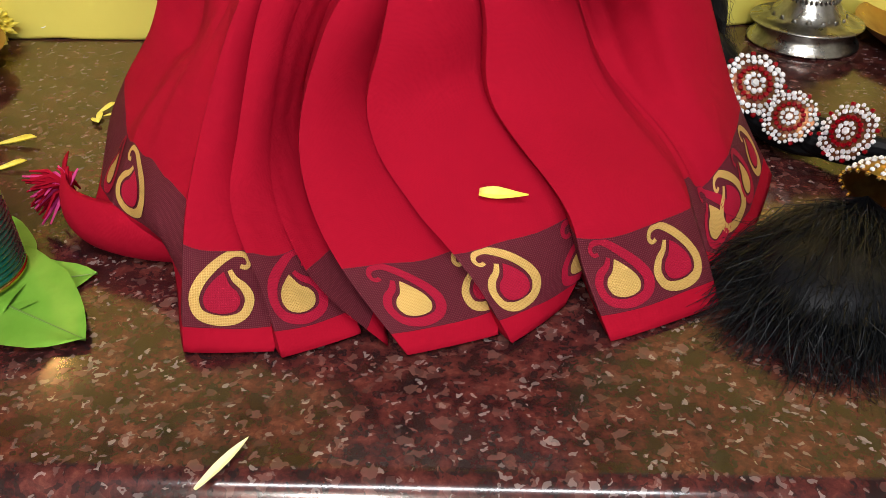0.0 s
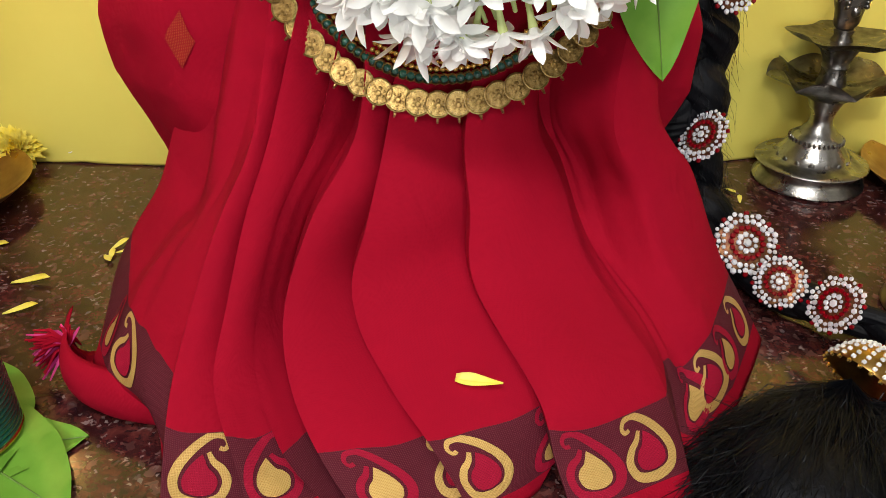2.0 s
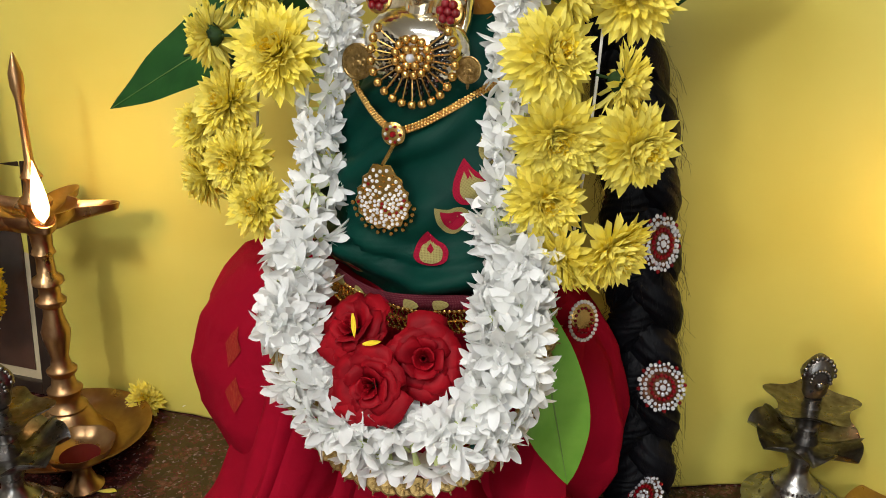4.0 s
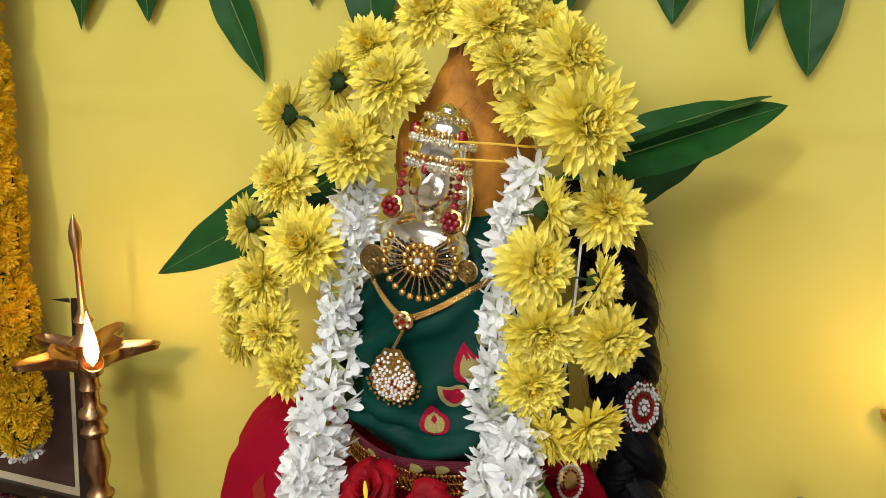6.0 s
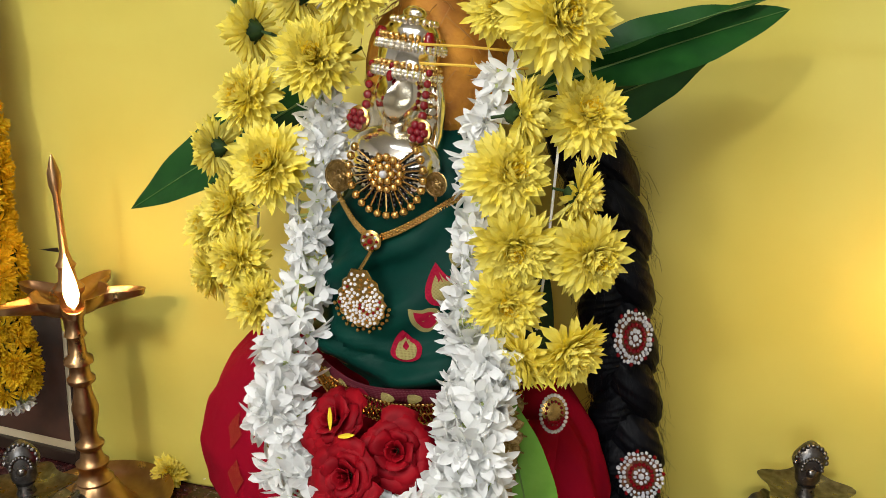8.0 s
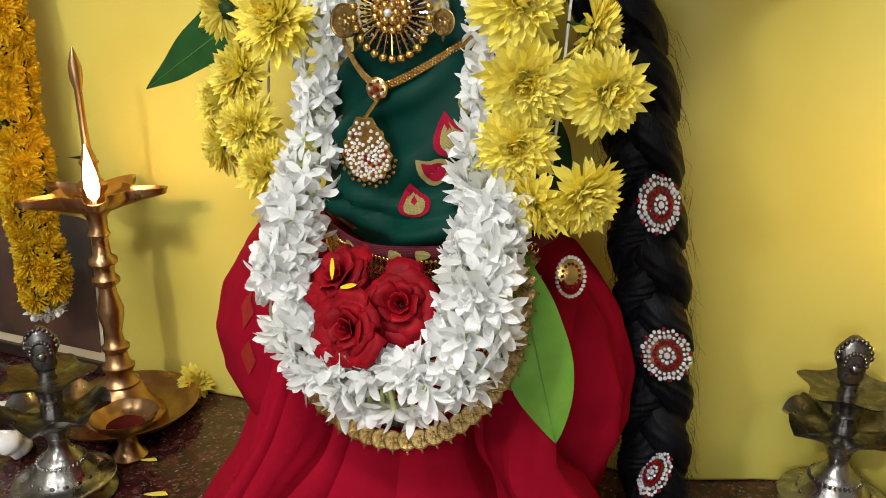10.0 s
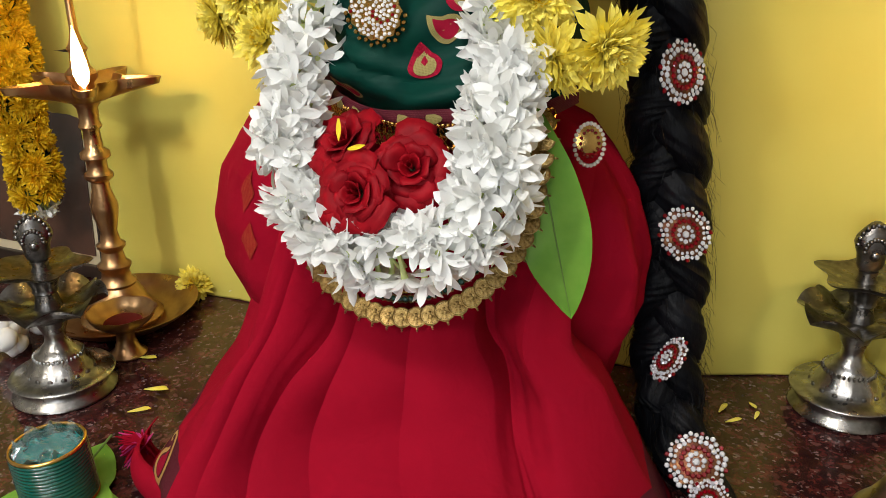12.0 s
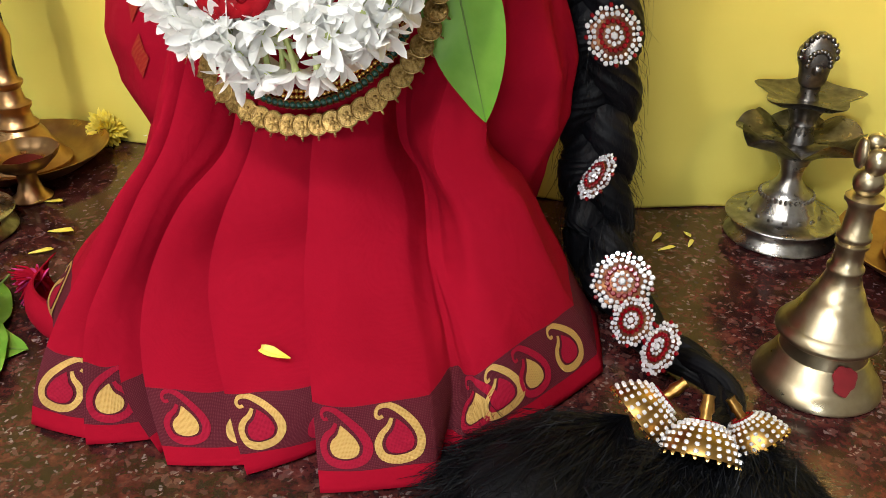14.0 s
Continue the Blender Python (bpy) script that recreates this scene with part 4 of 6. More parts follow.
border = []
for z in np.linspace(0.3345, 0.3475, 5):
    border.append([Vector((0.018 + 0.108 * math.sin(a), 0.604 - (0.089 + 0.004 * math.sin((z - 0.3345) * 240)) * math.cos(a), float(z) + 0.012 * (1 - math.cos(a)) + 0.002 * math.sin(a * 6))) for a in np.linspace(-1.4, 1.4, 57)])
part("border", mesh([p for row in border for p in row], [(k * 57 + i, k * 57 + i + 1, k * 57 + 58 + i, k * 57 + 57 + i) for k in range(4) for i in range(56)], MAROON, True, None, [(i * 0.005, k * 0.003) for k in range(5) for i in range(57)]), cloth, label="dark maroon woven border")
for k in range(9):
    a = -0.85 + 0.21 * k
    v, f = ball(1.0, 6, 10)
    part("border_motif", mesh([(p[0] * 0.0062 - 0.003 * p[2] ** 2, p[1] * 0.0008, p[2] * 0.0042) for p in v], f, PALE_ZARI if k % 3 else PINK, True, None, [(p[0] * 0.006, p[2] * 0.004) for p in v]), cloth, pose(0.018 + 0.109 * math.sin(a), 0.604 - 0.0935 * math.cos(a), 0.341 + 0.012 * (1 - math.cos(a)) + 0.002 * math.sin(a * 6), 0, 15 * math.sin(7 * k), math.degrees(a)), label="woven motif in pale thread")

coconut = thing("coconut", "coconut smeared with turmeric, fibrous tuft upright", "coconut")
CO = Vector((0.016, 0.634, 0.587))
v, f = [], []
for k in range(33):
    t = math.pi * (k + 0.3) / 33.3
    for i in range(48):
        a = 2 * math.pi * i / 48
        q = Vector((0.064 * math.sin(t) * math.cos(a), 0.060 * math.sin(t) * math.sin(a), -0.072 * math.cos(t)))
        q *= 1 + 0.03 * noise.noise(q * 25) + 0.012 * noise.noise(q * 90)
        if q.z > 0.05:
            q.x *= 0.8
            q.z += (q.z - 0.05) * 1.2
        v.append(CO + q)
for k in range(32):
    for i in range(48):
        j = (i + 1) % 48
        f.append((k * 48 + i, k * 48 + j, k * 48 + 48 + j, k * 48 + 48 + i))
f += [tuple(range(47, -1, -1)), tuple(32 * 48 + i for i in range(48))]
part("shell", mesh(v, f, HUSK), coconut)
fib = Pile()
for k in range(260):
    a, t = rnd(0, 6.28), rnd(0.4, 2.6)
    n = Vector((math.sin(t) * math.cos(a), math.sin(t) * math.sin(a), math.cos(t)))
    p = CO + Vector((0.065 * n.x, 0.061 * n.y, 0.073 * n.z))
    d = Vector((rnd(-1, 1), rnd(-1, 1), rnd(-1, 1))) * 0.022
    d -= n * d.dot(n) * 0.8
    fib.add(*tube([p, p + d * 0.5 + n * rnd(0.0005, 0.003), p + d + n * rnd(-0.001, 0.002)], 0.00035, 3))
for k in range(240):
    a, r = rnd(0, 6.28), rnd(0, 0.024)
    p = CO + Vector((r * math.cos(a), r * math.sin(a), 0.068))
    q = CO + Vector((0.004 + 0.32 * r * math.cos(a) + rnd(-0.003, 0.003), 0.32 * r * math.sin(a) + rnd(-0.003, 0.003), rnd(0.12, 0.165)))
    fib.add(*tube([p, p.lerp(q, 0.5) + Vector((rnd(-0.003, 0.003), rnd(-0.003, 0.003), 0)), q], [0.0012, 0.001, 0.0004], 4))
part("fibre_tuft", fib.mesh(FIBRE), coconut, label="brown tuft of coconut fibre")
for z in (0.612, 0.598):
    part("thread", mesh(*tube([(0.03, 0.551, z + 0.002), (0.06, 0.568, z), (0.085, 0.585, z - 0.003), (0.098, 0.61, z - 0.004)], 0.0011, 6), THREAD), coconut, label="yellow turmeric thread tied round")


def mask():
    """A plain shining bust: crowned head, ears and shoulders in one mesh; z up, -y is its front."""
    pile = Pile()
    crown = [(0.0245, 0.026), (0.0262, 0.029), (0.0262, 0.033), (0.0235, 0.035), (0.0240, 0.038), (0.0240, 0.046), (0.0262, 0.048), (0.0262, 0.053), (0.0225, 0.055), (0.0215, 0.062), (0.0165, 0.069), (0.0095, 0.073), (0.0095, 0.076), (0.006, 0.0795), (0.001, 0.081)]
    pile.add(*lathe(crown, 44, lambda a, k: 1 + (0.03 * math.sin(a * 26) if k in (1, 2, 6, 7) else 0)), 0, Matrix.Diagonal((1.0, 0.8, 0.95, 1)))
    for zz, rr_, cnt in ((0.0275, 0.0262, 34), (0.0300, 0.0262, 34), (0.0345, 0.0246, 30), (0.0465, 0.0262, 34), (0.0490, 0.0260, 34), (0.0540, 0.0236, 28), (0.0655, 0.0170, 20)):
        for k in range(cnt):
            a = 2 * math.pi * k / cnt
            pile.add(*ball(0.0021, 6, 7, 1.3), 2 if zz in (0.0345, 0.0540) else 0, Matrix.Translation((rr_ * math.cos(a), 0.82 * rr_ * math.sin(a), zz)))
    v, f = ball(1.0, 18, 28)
    sh = []
    for x, y, z in v:
        w = 1 - 0.22 * max(0, -z)
        p = Vector((0.0215 * x * w, 0.0195 * y, 0.012 + 0.027 * z))
        if y < 0:
            p.y -= 0.007 * math.exp(-((x / 0.2) ** 2) - ((z + 0.15) / 0.28) ** 2) * (1 if z < 0.3 else 0.4)
            p.y -= 0.003 * math.exp(-((x / 0.3) ** 2) - ((z + 0.55) / 0.12) ** 2)
            p.y -= 0.002 * math.exp(-((x / 0.3) ** 2) - ((z + 0.85) / 0.15) ** 2)
            p.y += 0.003 * (math.exp(-(((x - 0.42) / 0.22) ** 2) - ((z - 0.12) / 0.16) ** 2) + math.exp(-(((x + 0.42) / 0.22) ** 2) - ((z - 0.12) / 0.16) ** 2))
        sh.append(p)
    pile.add(sh, f, 0)
    pile.add(*lathe([(0.0125, -0.028), (0.0115, -0.018), (0.013, -0.008)], 20), 0)
    plate = lathe([(0.96, -0.5), (1.0, -0.35), (1.0, 0.35), (0.9, 0.5)], 40)
    pile.add([((0.031 + 0.006 * max(0, -y)) * x, 0.008 + 0.010 * z, -0.004 + 0.052 * y) for x, y, z in plate[0]], plate[1], 0)
    bust = []
    v, f = ball(1.0, 14, 30)
    for x, y, z in v:
        bust.append((0.040 * x * (1 + 0.1 * z), 0.021 * y, -0.038 + 0.029 * z))
    pile.add(bust, f, 0)
    for s in (-1, 1):
        for k in range(5):
            pile.add(*ball(0.0036 - 0.0002 * k, 6, 8), 1, Matrix.Translation((s * 0.0245, -0.010, 0.002 + 0.0075 * k)))
            pile.add(*ball(0.0046 - 0.0002 * k, 5, 8, 0.5), 2, Matrix.Translation((s * 0.0255, -0.006, 0.002 + 0.0075 * k)))
        for k in range(7):
            a = k * math.pi / 3
            r = 0.0055 if k < 6 else 0
            pile.add(*ball(0.0032, 6, 8), 1, Matrix.Translation((s * 0.0265 + r * math.cos(a), -0.017, -0.009 + r * math.sin(a))))
        pile.add(*lathe([(0.0095, 0), (0.0098, 0.002), (0.0085, 0.003)], 20), 2, Matrix.Translation((s * 0.0265, -0.013, -0.009)) @ Matrix.Rotation(radians(90), 4, "X"))
        pile.add(*ball(0.0045, 6, 8, 1.6), 1, Matrix.Translation((s * 0.0205, -0.010, 0.053)))
    pile.add(*ball(0.003, 6, 8, 1.4), 1, Matrix.Translation((0, -0.0215, 0.026)))
    pile.add(*ball(0.0022, 6, 8), 1, Matrix.Translation((0, -0.0205, 0.0335)))
    ob = part("deity_mask", pile.mesh([BRIGHT_SILVER, RED_STONE, GOLD]), None, pose(0.007, 0.568, 0.560, -7, 6.5, -10) @ Matrix.Scale(1.08, 4))
    return tagged(ob, "shining silver-gilt crowned mask set with red stones", "mask")


mask()
# ---- jewellery ----


def beads(path, count):
    out = []
    pts = path
    cum = [0.0]
    for a, b in zip(pts, pts[1:]):
        cum.append(cum[-1] + (b - a).length)
    for k in range(count):
        d = cum[-1] * (k + 0.5) / count
        i = min(int(np.searchsorted(cum, d)), len(pts) - 1)
        t = (d - cum[i - 1]) / max(cum[i] - cum[i - 1], 1e-9)
        out.append(pts[i - 1].lerp(pts[i], t))
    return out


# coin necklace: a U lying on the pleats below the jasmine
def coin_arc(a, grow=0.0):
    """a: -1 left end to 1 right end."""
    t = a * 1.95
    back = 0.499 + 0.026 * math.sin(t) ** 2 if abs(t) < 1.57 else 0.525 + 0.02 * (abs(t) - 1.57)
    wide = 0.108 + 0.010 * max(0.0, abs(t) - 1.57) / 0.38 + grow
    return Vector((0.005 + wide * math.sin(t), back - 0.3 * grow, 0.300 - (0.113 + grow) * math.cos(t)))


def coin_mesh():
    pile = Pile()
    pile.add(*lathe([(0.0078, -0.0006), (0.0082, 0.0), (0.0082, 0.0007), (0.0076, 0.0009), (0.0071, 0.0005), (0.0002, 0.0004)], 26))
    for k in range(22):
        a = 2 * math.pi * k / 22
        pile.add(*ball(0.0005, 4, 5), 0, Matrix.Translation((0.0062 * math.cos(a), 0.0062 * math.sin(a), 0.0006)))
    for x, y, r, sq in ((0, 0.002, 0.0015, 0.5), (0, -0.001, 0.0021, 0.4), (-0.0025, -0.002, 0.0013, 0.4), (0.0025, -0.002, 0.0013, 0.4), (-0.0028, 0.001, 0.001, 0.5), (0.0028, 0.001, 0.001, 0.5), (0, -0.0042, 0.0012, 0.4)):
        pile.add(*ball(r, 5, 7, sq), 0, Matrix.Translation((x, y, 0.0005)))
    pile.add(*ball(0.0011, 5, 7), 0, Matrix.Translation((0, -0.0092, 0)))
    pile.add(*ball(0.0008, 5, 7), 0, Matrix.Translation((0, -0.0107, 0)))
    return pile.mesh(OLD_GOLD, False)


coin_necklace = thing("coin_necklace", "antique gold necklace of overlapping coins with green stones", "necklace")
COIN = coin_mesh()
COINS = 31
for k in range(COINS):
    a = -0.66 + 1.66 * k / (COINS - 1)
    p, q = coin_arc(a), coin_arc(a, 0.01)
    down = (q - p).normalized()
    nrm = Vector((0.30 * math.sin(a * 1.95), -1, 0.42)).normalized()
    x = (-down).cross(nrm).normalized()
    y = nrm.cross(x)
    m = Matrix((x, y, nrm)).transposed().to_4x4()
    m.translation = p + nrm * (0.004 + 0.0007 * (k % 2))
    part("coin", COIN, coin_necklace, m @ Matrix.Rotation(rnd(-0.08, 0.08), 4, "X") @ Matrix.Rotation(0.13, 4, "Y"))
arc = [coin_arc(-0.64 + 1.64 * k / 120, -0.0125) + Vector((0, -0.003, 0.003)) for k in range(121)]
scatter("green_stone", mesh(*ball(0.0030, 6, 8, 0.9), GREEN_STONE), coin_necklace, beads(arc, 66))
for g in (-0.0175, -0.0215):
    scatter("bead", mesh(*ball(0.0021, 6, 8), GOLD), coin_necklace, beads([coin_arc(-0.64 + 1.64 * k / 120, g) + Vector((0, -0.003, 0.003)) for k in range(121)], 84))
rim = mesh(*tube([Vector((0.0032 * math.cos(t), -0.001, 0.0032 * math.sin(t))) for t in np.linspace(0, 6.28, 9)[:-1]], 0.0006, 4, True), OLD_GOLD)
scatter("stone_rim", rim, coin_necklace, beads(arc, 66))

# pendant chain
chain = thing("pendant_necklace", "gold chain with a round clasp and stone-set drop pendant", "necklace")
CL = Vector((-0.004, 0.534, 0.464))
left = smooth_path([(-0.050, 0.560, 0.510), (-0.040, 0.549, 0.494), (-0.022, 0.540, 0.475), CL], 8)
right = smooth_path([CL, (0.016, 0.538, 0.472), (0.040, 0.547, 0.486), (0.066, 0.560, 0.503)], 8)
for side in (left, right):
    pile = Pile()
    for off in (-0.0022, 0.0, 0.0022):
        for q in beads([p + Vector((0, -0.0005, off)) for p in side], 34):
            pile.add(*ball(0.0014, 5, 6), 0, Matrix.Translation(q))
    part("chain", pile.mesh(GOLD), chain)
pile = Pile()
m0 = Matrix.Translation(CL + Vector((0, -0.003, 0))) @ Matrix.Rotation(radians(90), 4, "X")
pile.add(*lathe([(0.0085, -0.001), (0.009, 0.001), (0.0078, 0.0022), (0.002, 0.0018)], 24), 0, m0)
for k in range(10):
    a = k * 0.628
    pile.add(*ball(0.0014, 5, 6), 1 if k % 2 else 2, m0 @ Matrix.Translation((0.0058 * math.cos(a), 0.0058 * math.sin(a), 0.0024)))
pile.add(*ball(0.0026, 5, 8), 2, m0 @ Matrix.Translation((0, 0, 0.0024)))
part("clasp", pile.mesh([GOLD, WHITE_STONE, RED_STONE]), chain)
pile = Pile()
PC = Vector((-0.007, 0.517, 0.416))
m0 = Matrix.Translation(PC) @ Matrix.Rotation(radians(96), 4, "X")


def drop_r(a):
    """Outline of the pendant: pointed above, scalloped fan below."""
    up = max(0.0, math.sin(a))
    return 0.021 * (1 + 0.42 * up ** 6) * (1 + 0.05 * math.cos(a * 14))


prof = [(0.9, -0.0012), (1.0, 0.0), (0.98, 0.0012), (0.8, 0.0018), (0.02, 0.003)]
v, f = lathe([(1, z) for r, z in prof], 56)
v = [(math.cos(math.atan2(y, x)) * drop_r(math.atan2(y, x)) * prof[i // 56][0], math.sin(math.atan2(y, x)) * drop_r(math.atan2(y, x)) * prof[i // 56][0], z) for i, (x, y, z) in enumerate(v)]
pile.add(v, f, 0, m0)
for ring in range(7):
    n = (1, 6, 11, 17, 22, 27, 32)[ring]
    for k in range(n):
        a = 2 * math.pi * k / n + 0.3 * ring
        r = drop_r(a) * ring / 7.0
        pile.add(*ball(0.0016, 4, 6), 2 if (ring * 5 + k * 3) % 17 == 0 else (1 if (k + ring) % 5 else 0), m0 @ Matrix.Translation((r * math.cos(a), r * math.sin(a), 0.0028 - 0.0015 * ring / 7)))
for k in range(15):
    a = math.pi + math.pi * (k + 0.5) / 15
    pile.add(*ball(0.0019, 5, 7), 0, m0 @ Matrix.Translation((1.13 * drop_r(a) * math.cos(a), 1.13 * drop_r(a) * math.sin(a), 0)))
pile.add(*tube([CL + Vector((0, -0.003, -0.008)), PC + Vector((0, -0.002, 0.028))], 0.0016, 6), 0)
part("drop_pendant", pile.mesh([GOLD, WHITE_STONE, RED_STONE]), chain, label="gold drop pendant set with white stones")

# black bead and gold ball necklace on the mask
bunch = thing("bead_necklace", "horseshoe necklace of black beads and gold balls", "necklace")
BC = Vector((0.010, 0.533, 0.519))
gold_b, black_b, spokes = [], [], Pile()
for k in range(19):
    a = radians(-215 + 250 * k / 18)
    d = Vector((math.cos(a), -0.25, math.sin(a)))
    for j in range(3):
        black_b.append(BC + Vector((d.x * (0.0165 + 0.0042 * j), 0.001 - 0.001 * j, d.z * (0.0175 + 0.0042 * j))))
    e = BC + Vector((d.x * 0.031, -0.003, d.z * 0.033))
    gold_b.append(e)
    spokes.add(*tube([BC + Vector((d.x * 0.012, -0.003, d.z * 0.012)), e], 0.0007, 5))
for k in range(13):
    a = k * 0.4833
    gold_b.append(BC + Vector((0.0125 * math.cos(a), -0.004, 0.0125 * math.sin(a))))
for k in range(6):
    a = k * 1.047
    gold_b.append(BC + Vector((0.006 * math.cos(a), -0.006, 0.006 * math.sin(a))))
scatter("gold_ball", mesh(*ball(0.0034, 8, 10), GOLD), bunch, gold_b)
scatter("black_bead", mesh(*ball(0.0024, 6, 8), BLACK_BEAD), bunch, black_b)
tagged(part("wirework", spokes.mesh(GOLD), bunch), "thin gold wires between the balls", kind="stuff")
part("stone", mesh(*ball(0.0032, 6, 9), WHITE_STONE), bunch, Matrix.Translation(BC + Vector((0, -0.008, 0))))
for x, z, r in ((0.049, 0.512, 0.0095), (-0.033, 0.513, 0.013)):
    ob = part("coin", COIN, bunch, pose(x, 0.536, z, 84, 0, -8) @ Matrix.Scale(r / 0.0082, 4))

# filigree belt under the green cloth
belt = thing("waist_belt", "gold filigree waist belt with small rings", "belt")
pile = Pile()
for k in range(46):
    a = -1.1 + 2.2 * k / 45
    for j, r in ((0, 0.0040), (1, 0.0048)):
        p = Vector((0.020 + 0.104 * math.sin(a), 0.600 - 0.090 * math.cos(a), 0.332 - 0.0080 * j + 0.01 * abs(a)))
        t = Vector((math.cos(a), math.sin(a), 0))
        pile.add(*tube([p + t * (r * math.cos(q)) + Vector((0, 0, r * math.sin(q))) for q in np.linspace(0, 6.28, 9)[:-1]], 0.0008, 4, True))
part("filigree_band", pile.mesh(GOLD), belt)
for z in (0.3365, 0.3195):
    scatter("edge_bead", mesh(*ball(0.0017, 5, 7), GOLD), belt, beads([Vector((0.020 + 0.105 * math.sin(a), 0.600 - 0.091 * math.cos(a), z + 0.01 * abs(a))) for a in np.linspace(-1.1, 1.1, 40)], 62))

# pearl-edged jewel at the side
jewel = thing("pearl_earring", "gold ear ornament edged with pearls", "earring", pose(0.138, 0.572, 0.322, 80, 0, 28) @ Matrix.Scale(0.82, 4))
pile = Pile()
pile.add(*lathe([(0.010, -0.001), (0.0105, 0.001), (0.004, 0.003)], 22, lambda a, k: 1 + 0.35 * abs(math.sin(a / 2 + 0.8))), 0)
for k in range(26):
    a = k * 0.2417
    pile.add(*ball(0.0021, 6, 8), 1, Matrix.Translation((0.0135 * math.cos(a), 0.019 * math.sin(a) - 0.003, 0.001)))
for k in range(14):
    a = k * 0.449
    pile.add(*ball(0.0017, 5, 7), 2, Matrix.Translation((0.0085 * math.cos(a), 0.012 * math.sin(a) - 0.002, 0.003)))
part("setting", pile.mesh([GOLD, PEARL, RED_STONE]), jewel)

# ---- braid and tassels ----
BRAID = [(0.115, 0.685, 0.56), (0.143, 0.688, 0.50), (0.160, 0.690, 0.44), (0.168, 0.691, 0.37), (0.179, 0.691, 0.29), (0.188, 0.690, 0.20), (0.193, 0.688, 0.12), (0.200, 0.680, 0.065), (0.215, 0.655, 0.030),
         (0.246, 0.610, 0.020), (0.272, 0.565, 0.020), (0.304, 0.550, 0.018), (0.328, 0.525, 0.017), (0.333, 0.498, 0.017), (0.322, 0.476, 0.018)]
braid = thing("hair_braid", "long black false-hair braid trailing onto the shelf", "braid")
spine = smooth_path(BRAID, 16)
cum = [0.0]
for a, b in zip(spine, spine[1:]):
    cum.append(cum[-1] + (b - a).length)


def braid_frame(k):
    d = (spine[min(k + 1, len(spine) - 1)] - spine[max(k - 1, 0)]).normalized()
    side = d.cross(Vector((0, -1, 0.35))).normalized()
    return d, side, side.cross(d)


def braid_width(s):
    return float(np.interp(s / cum[-1], [0, 0.1, 0.55, 0.7, 0.78, 0.9, 1.0], [0.030, 0.034, 0.035, 0.030, 0.019, 0.013, 0.010]))


for strand in range(3):
    pts, rad = [], []
    for k, p in enumerate(spine):
        d, side, front = braid_frame(k)
        w = braid_width(cum[k])
        ph = cum[k] / 0.165 * 2 * math.pi + strand * 2 * math.pi / 3
        q = p + side * (0.52 * w * math.sin(ph)) + front * (0.30 * w * math.sin(2 * ph))
        r = w * 0.56 * (1 + 0.1 * math.cos(2 * ph))
        q.z = max(q.z, r * 0.8 + 0.001)
        pts.append(q)
        rad.append(r)
    v, f = tube(pts, rad, 48)
    for i, p in enumerate(v):
        c = pts[i // 48]
        groove = 1 + 0.035 * math.sin((i % 48) * 2 * math.pi / 48 * 11 + 1.7 * strand) + 0.05 * noise.noise((i % 48 * 0.35, strand * 5.0, cum[i // 48] * 25))
        v[i] = c + (p - c) * groove
        v[i].z = max(v[i].z, 0.001)
    part("plait", mesh(v, f, HAIR), braid)


def hair_strip(pts, w):
    """A hair-thin flat strand."""
    v, f = [], []
    side = Vector((rnd(-1, 1), rnd(-1, 1), rnd(-0.3, 0.3))).normalized()
    n = len(pts)
    for k, p in enumerate(pts):
        q = side * (w * (1 - 0.7 * k / n))
        v += [p - q, p + q]
    for k in range(n - 1):
        f.append((2 * k, 2 * k + 1, 2 * k + 3, 2 * k + 2))
    return v, f


fly = Pile()
for _ in range(1100):
    k = random.randrange(4, int(len(spine) * 0.62))
    d, side, front = braid_frame(k)
    w = braid_width(cum[k])
    a = rnd(-2.2, 2.2)
    o = (front * math.cos(a) + side * math.sin(a)) * w * rnd(0.9, 1.12)
    p = spine[k] + o
    dirn = (d * rnd(0.2, 1) + o.normalized() * rnd(0.0, 0.3) ** 1.5).normalized() * rnd(0.012, 0.04)
    bend = Vector((rnd(-1, 1), rnd(-1, 1), rnd(-1, 1))) * 0.004
    fly.add(*hair_strip([p - o * 0.1, p + dirn * 0.35 + bend, p + dirn * 0.7, p + dirn - bend], 0.00022))
part("stray_hair", fly.mesh(STRAND, False), braid)


